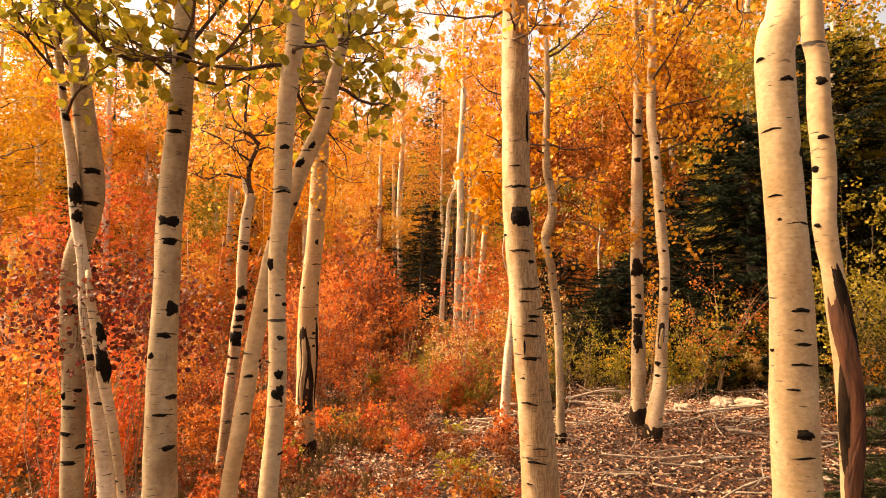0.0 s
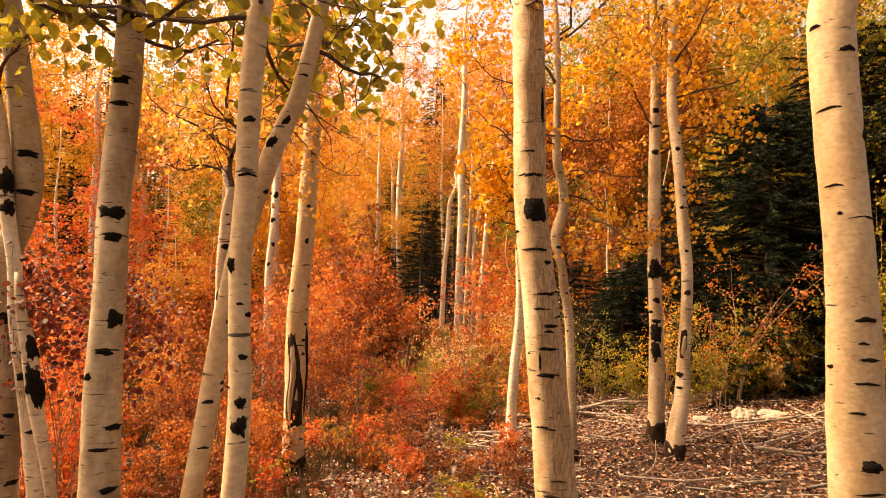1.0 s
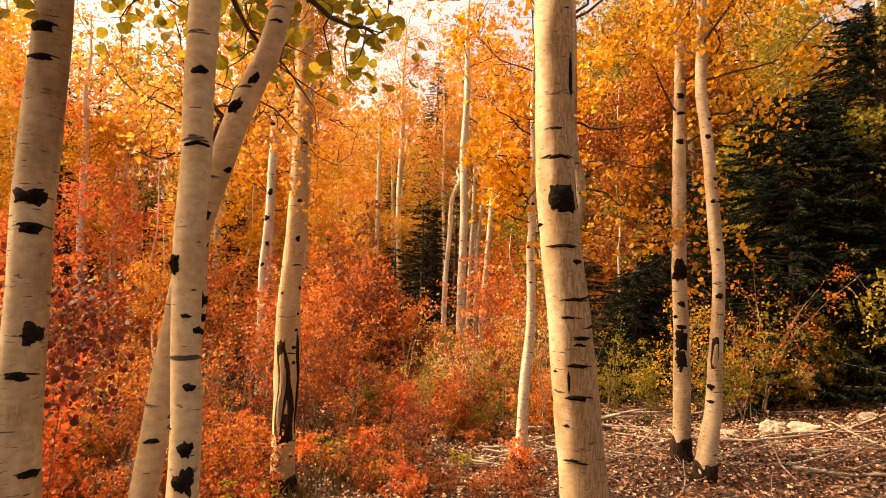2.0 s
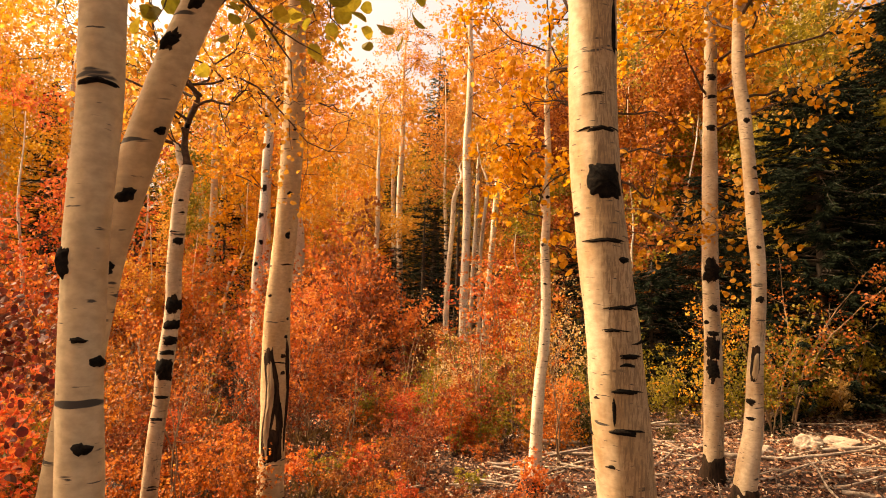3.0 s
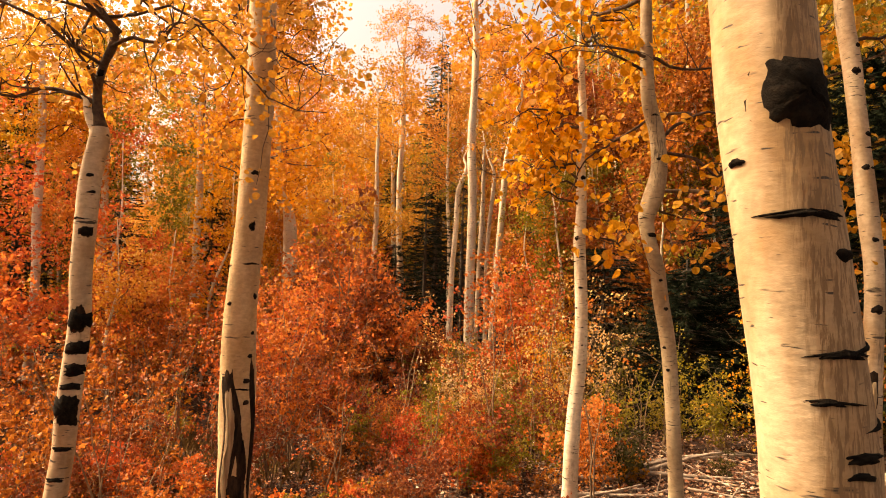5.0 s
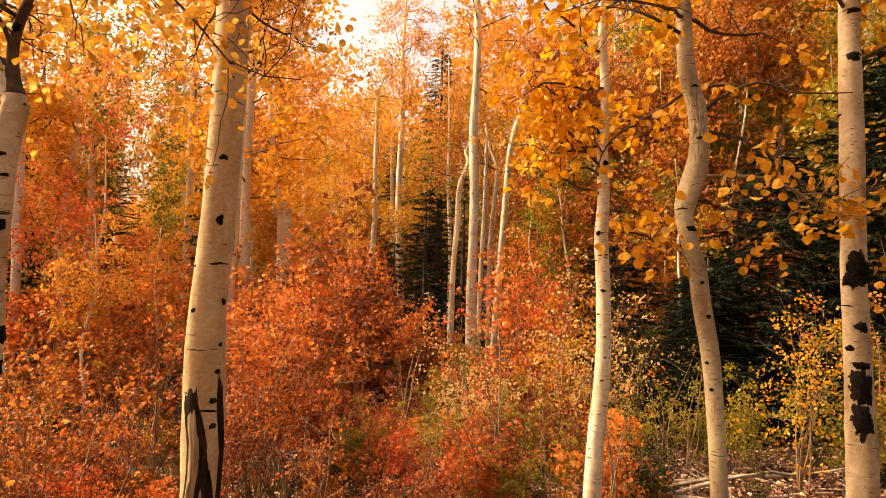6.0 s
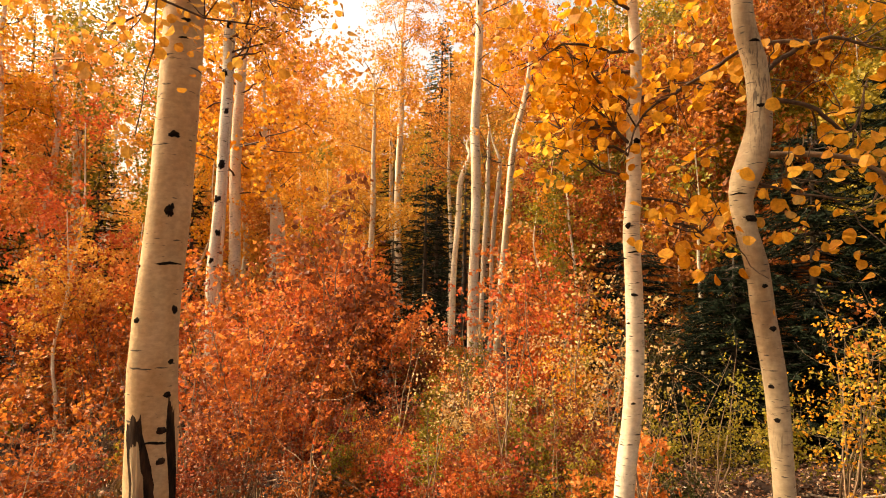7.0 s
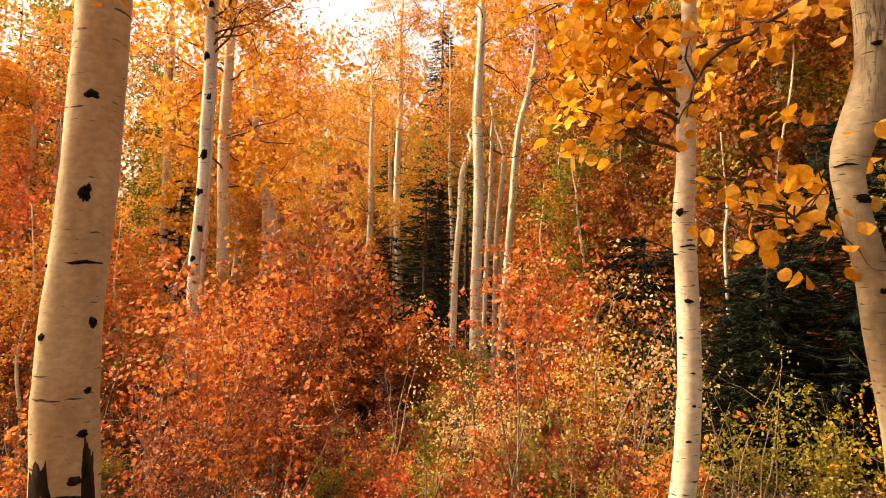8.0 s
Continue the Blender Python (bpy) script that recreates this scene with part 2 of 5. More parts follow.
def base_at(name, place):
    ob = new(name)
    ob.empty_display_size = 0.1
    ob.location = place
    return ob


def tube(heap, pts, radii, sides=6, cap=True):
    pts, radii = np.asarray(pts, float), np.asarray(radii, float)
    tang = np.gradient(pts, axis=0)
    tang /= np.linalg.norm(tang, axis=1, keepdims=True) + 1e-9
    ref = np.array([0.0, 1.0, 0.0]) if abs(tang[:, 1]).max() < 0.93 else np.array([1.0, 0.13, 0.0])
    side = np.cross(tang, ref)
    side /= np.linalg.norm(side, axis=1, keepdims=True) + 1e-9
    other = np.cross(side, tang)
    a = np.linspace(0, 2 * np.pi, sides, endpoint=False)
    if radii.ndim == 1:
        radii = np.repeat(radii[:, None], sides, 1)
    ring = side[:, None] * np.cos(a)[None, :, None] + other[:, None] * np.sin(a)[None, :, None]
    verts = (pts[:, None] + ring * radii[..., None]).reshape(-1, 3)
    i, j = np.meshgrid(np.arange(len(pts) - 1), np.arange(sides), indexing="ij")
    k = (j + 1) % sides
    heap.add(verts, np.stack([i * sides + j, i * sides + k, (i + 1) * sides + k, (i + 1) * sides + j], -1).reshape(-1, 4))
    if cap:
        n = (len(pts) - 1) * sides
        heap.f.setdefault(sides, []).append(np.arange(n, n + sides, dtype=np.int32)[None] + heap.n - len(verts))


def turns(rng, n):
    """n random rotation matrices."""
    q = rng.normal(size=(n, 4))
    q /= np.linalg.norm(q, axis=1, keepdims=True)
    w, x, y, z = q.T
    return np.stack([1 - 2 * (y * y + z * z), 2 * (x * y - z * w), 2 * (x * z + y * w),
                     2 * (x * y + z * w), 1 - 2 * (x * x + z * z), 2 * (y * z - x * w),
                     2 * (x * z - y * w), 2 * (y * z + x * w), 1 - 2 * (x * x + y * y)], -1).reshape(n, 3, 3)


ANG = np.linspace(-0.5 * np.pi, 1.5 * np.pi, 10, endpoint=False)
ROUND_LEAF = np.stack([0.5 * np.cos(ANG), 0.5 * np.sin(ANG) + np.where(np.arange(10) == 5, 0.09, 0) + np.where(np.arange(10) == 0, 0.06, 0), 0.28 * np.abs(0.5 * np.cos(ANG)) ** 1.5 - 0.10 * np.sin(ANG) ** 2], -1)
TRI_LEAF = np.array([[-0.42, -0.36, 0.0], [0.42, -0.30, 0.10], [0.0, 0.6, 0.0]])
KITE_LEAF = np.array([[0, -0.5, 0], [0.42, -0.05, 0.09], [0, 0.55, 0], [-0.42, -0.05, 0.09]])


def leaves(heap, centres, size, rng, shape=ROUND_LEAF, spread=0.3, flat=0.0):
    """Leaves of about that size round the centres; flat presses them towards the ground plane."""
    centres = np.asarray(centres, float)
    n, k = len(centres), len(shape)
    if n == 0:
        return
    turn = turns(rng, n)
    s = size * (1 + spread * rng.uniform(-1, 1, n))
    local = np.einsum("nij,kj->nki", turn, shape) * s[:, None, None]
    local[:, :, 2] *= 1 - flat
    verts = (centres[:, None] + local).reshape(-1, 3)
    heap.add(verts, np.arange(n * k).reshape(n, k))


def crooked(rng, start, way, length, steps, bend, lift=0.0):
    """A crooked line of points from start along way."""
    pts, way = [np.array(start, float)], np.array(way, float)
    way /= np.linalg.norm(way)
    for _ in range(steps):
        way = way + rng.normal(size=3) * bend + np.array([0, 0, lift])
        way /= np.linalg.norm(way)
        pts.append(pts[-1] + way * length / steps)
    return np.array(pts)


def limb(heap, rng, start, azimuth, rise, length, thick, twigs=7, bend=0.22, lift=0.05, sides=6):
    """A crooked limb with twigs. Returns points along its leafy outer wood."""
    a, e = radians(azimuth), radians(rise)
    way = (math.cos(a) * math.cos(e), math.sin(a) * math.cos(e), math.sin(e))
    line = crooked(rng, start, way, length, 8, bend, lift)
    tube(heap, line, np.linspace(thick, 0.0025, len(line)), sides)
    leafy = [line[5:]]
    for _ in range(twigs):
        i = rng.integers(2, len(line) - 1)
        d = line[i + 1] - line[i]
        side = rng.normal(size=3) * 0.8 + d / (np.linalg.norm(d) + 1e-9)
        twig = crooked(rng, line[i], side, length * rng.uniform(0.22, 0.5), 5, 0.3, 0.03)
        tube(heap, twig, np.linspace(max(0.0035, thick * 0.35), 0.0015, len(twig)), max(3, min(4, sides - 1)), False)
        leafy.append(twig[2:])
    return np.concatenate(leafy)


def spread_leaves(rng, leafy, count, reach, clump=0):
    """Places for leaves round the twigs; with clump, in tufts of about that many."""
    if not clump:
        return leafy[rng.integers(0, len(leafy), count)] + rng.normal(size=(count, 3)) * reach
    tufts = max(3, count // clump)
    heart = leafy[rng.integers(0, len(leafy), tufts)] + rng.normal(size=(tufts, 3)) * reach
    return heart[rng.integers(0, tufts, count)] + rng.normal(size=(count, 3)) * reach * 0.4 * (1, 1, 0.75)


class Bole:
    """A trunk's centre line and radius by height, with places on its bark."""

    def __init__(self, centre, radius):
        self.c, self.r = np.asarray(centre, float), np.asarray(radius, float)

    def at(self, z):
        zs = self.c[:, 2]
        return (np.array([np.interp(z, zs, self.c[:, 0]), np.interp(z, zs, self.c[:, 1]), z]), float(np.interp(z, zs, self.r)))

    def skin(self, z, angle, off):
        c, r = self.at(z)
        return c + np.array([math.cos(angle), math.sin(angle), 0]) * (r + off)


def smooth_line(points, step):
    """A Catmull-Rom line through rows of numbers, by the first-to-last order, about one row each step of height."""
    p = np.asarray(points, float)
    p = np.vstack([2 * p[0] - p[1], p, 2 * p[-1] - p[-2]])
    rows = []
    for i in range(1, len(p) - 2):
        n = max(2, int(abs(p[i + 1][2] - p[i][2]) / step))
        for u in np.linspace(0, 1, n, endpoint=False):
            a, b, c, d = p[i - 1], p[i], p[i + 1], p[i + 2]
            rows.append(0.5 * (2 * b + (c - a) * u + (2 * a - 5 * b + 4 * c - d) * u * u + (3 * b - a - 3 * c + d) * u ** 3))
    rows.append(p[-2])
    return np.array(rows)


def bark_patch(bole, rng, z, angle, width, height, proud, material, ragged=0.2, rings=3, sides=20, square=1.0):
    """A raised, ragged patch that follows the bark: a knot, a crack's lip, a scar."""
    heap = Heap()
    a = np.linspace(0, 2 * np.pi, sides, endpoint=False)
    ph = rng.uniform(0, 6.28, 4)
    wob = 1 + ragged * (0.45 * np.sin(2 * a + ph[0]) + 0.4 * np.sin(3 * a + ph[1]) + 0.3 * np.sin(5 * a + ph[2]) + 0.25 * np.sin(9 * a + ph[3]) + 0.3 * rng.uniform(-1, 1, sides))
    _, r = bole.at(z)
    sway = 0.22 * width if height > 4 * width else 0.0
    verts = []
    for k in range(rings + 1):
        q = 1 - k / rings
        for t, w in zip(a, wob):
            cu, cv = math.cos(t), math.sin(t)
            u, v = math.copysign(abs(cu) ** square, cu) * q * w * width / 2, math.copysign(abs(cv) ** square, cv) * q * w * height / 2
            lift = -0.002 if k == 0 else proud * (1 - q * q) * (0.8 + 0.4 * rng.random())
            verts.append(bole.skin(z + v + 0.12 * abs(u) * (-1 if width > 2 * height else 0), angle + (u + sway * math.sin(9 * v + ph[0])) / max(r, 0.01), lift + (0.0015 if k else 0)))
    i, j = np.meshgrid(np.arange(rings), np.arange(sides), indexing="ij")
    k = (j + 1) % sides
    heap.add(verts, np.stack([i * sides + j, i * sides + k, (i + 1) * sides + k, (i + 1) * sides + j], -1).reshape(-1, 4))
    return heap, material


def front(bole, z, x, eye):
    """The angle on the trunk of what shows at x, from the eye."""
    c, r = bole.at(z)
    facing = math.atan2(eye[1] - c[1], eye[0] - c[0])
    return facing + math.asin(max(-0.95, min(0.95, (x - c[0]) / r)))


def aspen(label, y, line, knots=(), eye=(0.0, 0.0), top=7.0, drift=0.0, limbs=(2.6, 8, 1.2), foliage=ORANGE, leaf=0.05, many=110, reach=0.1,
          bark=BARK, bands=12, extra=(), scars=(), dark_foot=0.0, shape=ROUND_LEAF, seed=1, sides=22, group="aspen trees", up=25, dark_above=99.0, boughs=(), sector=(0, 360), plain=False, clump=0, shed=0.0):
    """A standing aspen. line: (x, z, radius) up its trunk at the depth y; knots: (x, z, width, height); extra: limbs (z, azimuth, rise, length, leaves);
    scars: (x, z, width, height, kind); shed: height below which no leaf hangs; boughs: (points, thickness, leaves, bark)."""
    rng = np.random.default_rng(seed)
    line = sorted(line, key=lambda p: p[1])
    x0, z0, r0 = line[0]
    x1, z1, r1 = line[-1]
    lean = (line[1][0] - x0) / max(0.1, line[1][1] - z0)
    floor_z = float(gz(x0, y))
    pts = [(x, y + 0.015 * math.sin(3 * z + seed), z, r) for x, z, r in line]
    if z0 - floor_z > 0.15:
        low = x0 - lean * 0.5 * (z0 - floor_z)
        pts = [(low, y, floor_z - 0.06, r0 * 1.35), (low, y, floor_z + 0.07, r0 * 1.16)] + ([((low + x0) / 2, y, (floor_z + z0) / 2, r0 * 1.05)] if z0 - floor_z > 0.4 else []) + pts
    rise = top - z1
    if rise > 0.2:
        for k in (0.3, 0.65, 1.0):
            pts.append((x1 + drift * k + rng.normal() * 0.03, y + rng.normal() * 0.05, z1 + rise * k, max(0.008, r1 * (1 - 0.85 * k))))
    rows = smooth_line(pts, 0.25 if plain else 0.05)
    bole = Bole(rows[:, :3], np.maximum(rows[:, 3], 0.006))
    place = (rows[0][0], y, floor_z)
    tree = tagged(base_at("aspen_tree", place), label, "tree", group)
    heap = Heap()
    a = np.linspace(0, 2 * np.pi, sides, endpoint=False)
    zz = rows[:, 2][:, None]
    lump = 1 + 0.035 * np.sin(2 * a + 2.1 * zz + seed) + 0.02 * np.sin(3 * a - 5.3 * zz) + 0.012 * np.sin(5 * a + 17 * zz + seed) + rng.normal(size=(len(rows), sides)) * 0.006
    cut = int(np.searchsorted(rows[:, 2], dark_above))
    wide = bole.r[:, None] * lump
    tube(heap, rows[:cut, :3], wide[:cut], sides)
    trunk = part("trunk", heap.mesh("trunk", bark, place), tree)
    if cut < len(rows):
        upper = Heap()
        tube(upper, rows[cut - 2:, :3], wide[cut - 2:] * 0.98, sides)
        part("leader", upper.mesh("leader", TWIG, place), tree, "dark crooked leader above the pale trunk")
    if dark_foot:
        foot = Heap()
        zs = np.linspace(floor_z - 0.05, floor_z + dark_foot, 7)
        pr = np.array([bole.at(z)[1] for z in zs])
        ragged = 1.10 + 0.05 * rng.normal(size=(7, sides))
        ragged[-1] = 0.97
        tube(foot, [bole.at(z)[0] for z in zs], pr[:, None] * ragged, sides)
        part("blackened_foot", foot.mesh("blackened_foot", DARK_BARK, place), trunk, "blackened rough bark at the foot")
    fringe = np.random.default_rng(seed + 500)
    for x, z, w, h in knots:
        patch, mat = bark_patch(bole, rng, z, front(bole, z, x, eye), w, h, 0.004 + 0.10 * min(w, h), KNOT, 0.14 if h > 0.1 and bole.at(z)[1] > 0.08 else 0.32 if h > 0.05 else 0.26, 4, 40 if h > 0.05 else 24, 0.6 if w > 1.3 * bole.at(z)[1] and h > 0.03 else 1.0)
        part("knot", patch.mesh("knot", mat, place), trunk)
        if h > 0.04 and w > 0.04:
            patch, mat = bark_patch(bole, fringe, z - 0.04 * h, front(bole, z, x, eye), 1.25 * w, 1.22 * h, 0.0012, DARK_BARK, 0.45, 2, 56)
            part("knot_fringe", patch.mesh("knot_fringe", mat, place), trunk)
        if w > 0.05 and h < 0.6 * w and bark is not BARK_SMOOTH:
            patch, mat = bark_patch(bole, rng, z + 0.35 * h, front(bole, z, x, eye), min(1.7 * w, 2.4 * bole.at(z)[1]), 0.007 + 0.12 * h, 0.003, KNOT, 0.4)
            part("bark_band", patch.mesh("bark_band", mat, place), trunk)
    for _ in range(bands):
        z = rng.uniform(floor_z + 0.15, min(top - 1, 4.6))
        r = bole.at(z)[1]
        patch, mat = bark_patch(bole, rng, z, rng.uniform(0, 6.28), r * rng.uniform(0.5, 1.7), rng.uniform(0.006, 0.016), 0.003, KNOT, 0.4)
        part("bark_band", patch.mesh("bark_band", mat, place), trunk)
    for x, z, w, h, kind in scars:
        ang = front(bole, z, x, eye)
        patch, mat = bark_patch(bole, rng, z, ang, w, h, 0.008, DARK_BARK, 0.14, 4, 48, 0.7)
        scar = part("bark_scar", patch.mesh("bark_scar", mat, place), trunk, "long dark split in the bark")
        if kind:
            patch, mat = bark_patch(bole, rng, z - 0.02, ang, w * (0.8 if kind == 2 else 0.6), h * (0.92 if kind == 2 else 0.88), 0.016, RED_WOOD if kind == 2 else BARE_WOOD, 0.12, 4, 48, 0.7)
            part("bare_wood", patch.mesh("bare_wood", mat, place), scar, "red-brown wood inside the split" if kind == 2 else "pale bare wood inside the split")
    # crown
    green = Heap()
    z_low, n, length = limbs
    plan = list(extra) + [(rng.uniform(z_low, top - 0.4), rng.uniform(*sector), rng.uniform(-5, 45) + up - 25, length * rng.uniform(0.6, 1.25), many) for _ in range(n)]
    frame_wood = Heap()
    for z, azimuth, rise_, long_, count in plan:
        c, r = bole.at(z)
        wood = frame_wood if plain else Heap()
        leafy = limb(wood, rng, c, azimuth, rise_, long_, min(r * 0.5, 0.005 + 0.008 * long_), *((1, 0.22, 0.05, 3) if plain else (8, 0.22, 0.14) if shed else (8, 0.30, 0.04)))
        if not plain:
            part("limb", wood.mesh("limb", TWIG, place), tree)
        spots = spread_leaves(rng, leafy, count, reach, clump)
        leaves(green, spots[spots[:, 2] > shed], leaf, rng, shape)
    if frame_wood.n:
        tagged(part("branchwork", frame_wood.mesh("branchwork", TWIG, place), tree), kind="stuff")
    for points, thick, count, skin in boughs:
        wood = Heap()
        path = smooth_line(np.array(points), 0.02)
        path = path + np.cumsum(rng.normal(size=path.shape) * 0.004, axis=0)
        tube(wood, path, np.linspace(thick, 0.003, len(path)), 7)
        leafy = [path[len(path) // 3:]]
        for _ in range(9 if count else 0):
            i = rng.integers(1, len(path) - 1)
            twig = crooked(rng, path[i], rng.normal(size=3) + (path[i] - path[i - 1]) * 12, rng.uniform(0.12, 0.34), 6, 0.35, 0.02)
            tube(wood, twig, np.linspace(thick * 0.4, 0.0016, 7), 5)
            leafy.append(twig[2:])
        part("limb", wood.mesh("limb", skin, place), tree)
        leaves(green, spread_leaves(rng, np.concatenate(leafy), count, reach * 0.7), leaf, rng, shape)
    if green.n:
        tagged(part("foliage", green.mesh("foliage", foliage, place, smooth=False), tree), kind="stuff")
    return tree


# ---- the forest floor: one sheet out to the horizon ----
def ground():
    u = np.linspace(-1, 1, 181)
    xs = 9 * u + 500 * u ** 7
    ys = 6 + 11 * u + 500 * u ** 7
    gx, gy = np.meshgrid(xs, ys)
    near = np.exp(-((gx / 12) ** 2 + ((gy - 6) / 14) ** 2))
    rng = np.random.default_rng(5)
    z = gz(gx, gy) + rng.normal(size=gx.shape) * 0.012 * near
    heap = Heap()
    n = len(u)
    i, j = np.meshgrid(np.arange(n - 1), np.arange(n - 1), indexing="ij")
    heap.add(np.stack([gx, gy, z], -1).reshape(-1, 3), np.stack([i * n + j, i * n + j + 1, (i + 1) * n + j + 1, (i + 1) * n + j], -1).reshape(-1, 4))
    ob = new("ground", heap.mesh("ground", SOIL))
    return tagged(ob, "brown forest floor of soil and rotting leaves", "ground", kind="structure")


ground()

# ---- the aspens along the walk ----
aspen("tall pale aspen with black knots, its trunk bending at the middle", 3.49, [(-2.01, 0.57, 0.062), (-2.04, 1.11, 0.062), (-2.07, 1.54, 0.059), (-2.07, 1.82, 0.054), (-2.01, 2.04, 0.060), (-1.99, 2.26, 0.063), (-2.07, 2.68, 0.057), (-2.13, 3.00, 0.051), (-2.19, 3.33, 0.043)],
      [(-2.00, 2.34, 0.081, 0.037), (-1.99, 2.16, 0.081, 0.025), (-2.06, 1.58, 0.106, 0.050), (-1.99, 1.29, 0.062, 0.062), (-2.11, 1.36, 0.050, 0.019), (-2.09, 1.11, 0.031, 0.044), (-2.02, 1.14, 0.050, 0.025), (-2.06, 1.05, 0.069, 0.025), (-2.07, 0.91, 0.075, 0.019), (-1.99, 0.84, 0.069, 0.025), (-2.04, 0.76, 0.094, 0.025)], shed=2.52, top=6.0, limbs=(2.7, 8, 0.9), foliage=LIME, many=75, bark=BARK_STAINED_SHADED, seed=11, drift=-0.3,
      extra=[(2.9, 200, 25, 0.9, 8), (3.0, 250, 10, 0.9, 10), (2.8, 170, 20, 0.8, 14)])
aspen("thin dark-shaded aspen leaning against a paler neighbour", 3.4, [(-1.78, 0.60, 0.045), (-1.84, 1.01, 0.040), (-1.89, 1.31, 0.034), (-1.94, 1.58, 0.029), (-1.96, 1.82, 0.029), (-2.02, 2.09, 0.031), (-2.07, 2.40, 0.029), (-2.13, 2.65, 0.023), (-2.17, 2.90, 0.021), (-2.21, 3.13, 0.015)],
      [(-2.18, 2.87, 0.030, 0.030), (-2.15, 2.79, 0.043, 0.024), (-2.12, 2.63, 0.043, 0.049), (-2.03, 2.20, 0.073, 0.109), (-2.01, 2.08, 0.061, 0.061), (-1.89, 1.33, 0.067, 0.036), (-1.85, 1.09, 0.049, 0.018)], shed=2.52, top=4.6, limbs=(2.6, 7, 0.9), foliage=LIME, many=65, seed=12, drift=-0.2, sides=14, bands=6, bark=BARK_ROUGH)
aspen("short broken aspen stem with swollen black lumps", 3.3, [(-1.65, 0.64, 0.021), (-1.70, 0.95, 0.023), (-1.76, 1.21, 0.029), (-1.80, 1.44, 0.031), (-1.85, 1.61, 0.021), (-1.88, 1.79, 0.013)],
      [(-1.77, 1.32, 0.077, 0.147), (-1.73, 1.28, 0.071, 0.118), (-1.79, 1.47, 0.059, 0.088)], top=1.9, limbs=(1.85, 0, 0.5), seed=13, sides=12, bands=4)
aspen("stout cream aspen with eye-shaped black knots", 3.15, [(-1.38, 0.69, 0.079), (-1.39, 1.02, 0.074), (-1.40, 1.35, 0.070), (-1.40, 1.68, 0.065), (-1.41, 2.02, 0.065), (-1.40, 2.31, 0.065), (-1.38, 2.60, 0.059), (-1.37, 2.89, 0.054), (-1.37, 3.19, 0.048)],
      [(-1.40, 2.59, 0.079, 0.034), (-1.40, 2.49, 0.073, 0.023), (-1.41, 2.04, 0.096, 0.062), (-1.40, 1.94, 0.084, 0.039), (-1.37, 1.61, 0.068, 0.068), (-1.40, 1.48, 0.073, 0.028), (-1.45, 1.38, 0.039, 0.039), (-1.34, 1.18, 0.068, 0.023), (-1.40, 1.10, 0.079, 0.014), (-1.35, 0.94, 0.068, 0.023), (-1.36, 2.86, 0.073, 0.056)], shed=2.52, top=6.2, limbs=(2.75, 8, 0.9), foliage=LIME, many=80, bark=BARK_STAINED_SHADED, seed=14,
      extra=[(2.8, -20, 4, 0.9, 90), (2.85, 205, 2, 1.0, 90), (2.9, -75, 0, 0.8, 80), (2.9, 150, -5, 0.9, 90), (2.75, -140, 8, 0.7, 60), (2.8, 60, 4, 0.8, 80)])
aspen("slender smooth aspen with a gentle double bend", 2.86, [(-0.77, 0.82, 0.043), (-0.755, 1.12, 0.042), (-0.757, 1.40, 0.042), (-0.773, 1.64, 0.040), (-0.777, 1.88, 0.041), (-0.766, 2.13, 0.041), (-0.765, 2.38, 0.041), (-0.750, 2.68, 0.041), (-0.728, 2.98, 0.040)],
      [(-0.76, 2.36, 0.050, 0.025), (-0.76, 2.16, 0.079, 0.014), (-0.81, 1.83, 0.040, 0.054), (-0.74, 1.65, 0.036, 0.025), (-0.75, 1.50, 0.036, 0.025), (-0.75, 1.34, 0.043, 0.043), (-0.75, 1.26, 0.054, 0.072), (-0.77, 1.69, 0.036, 0.011)], shed=2.52, top=6.0, limbs=(2.9, 6, 0.8), foliage=LIME, many=70, seed=15, bark=BARK_SMOOTH, bands=6,
      extra=[(2.75, 200, 0, 0.8, 70), (2.8, -80, 0, 0.7, 70), (2.85, 40, 2, 0.9, 90), (2.75, 110, 0, 0.9, 70)])
aspen("leaning smooth aspen crossing behind a straighter stem", 3.14, [(-1.04, 0.73, 0.042), (-1.00, 1.05, 0.044), (-0.965, 1.35, 0.043), (-0.93, 1.60, 0.041), (-0.88, 1.88, 0.040), (-0.835, 2.04, 0.041), (-0.79, 2.18, 0.040), (-0.74, 2.33, 0.039), (-0.685, 2.46, 0.038), (-0.64, 2.58, 0.036)],
      [(-0.76, 2.34, 0.045, 0.045), (-0.845, 1.99, 0.046, 0.036), (-0.895, 1.965, 0.034, 0.022), (-0.775, 2.14, 0.030, 0.026), (-0.885, 1.825, 0.040, 0.032), (-0.905, 1.61, 0.040, 0.030), (-0.70, 2.43, 0.034, 0.036), (-0.92, 1.33, 0.033, 0.016), (-0.98, 1.29, 0.061, 0.016), (-0.99, 1.11, 0.053, 0.012), (-0.93, 1.36, 0.029, 0.016)], eye=(-0.08, 1.5), shed=2.52, top=4.8, drift=0.5, limbs=(2.75, 5, 0.9), foliage=LIME, many=70, seed=16, bark=BARK_SMOOTH, bands=5, sides=18,
      extra=[(2.75, 40, -3, 0.8, 90), (2.8, 60, 5, 0.7, 80), (2.85, 130, 0, 0.7, 80)])
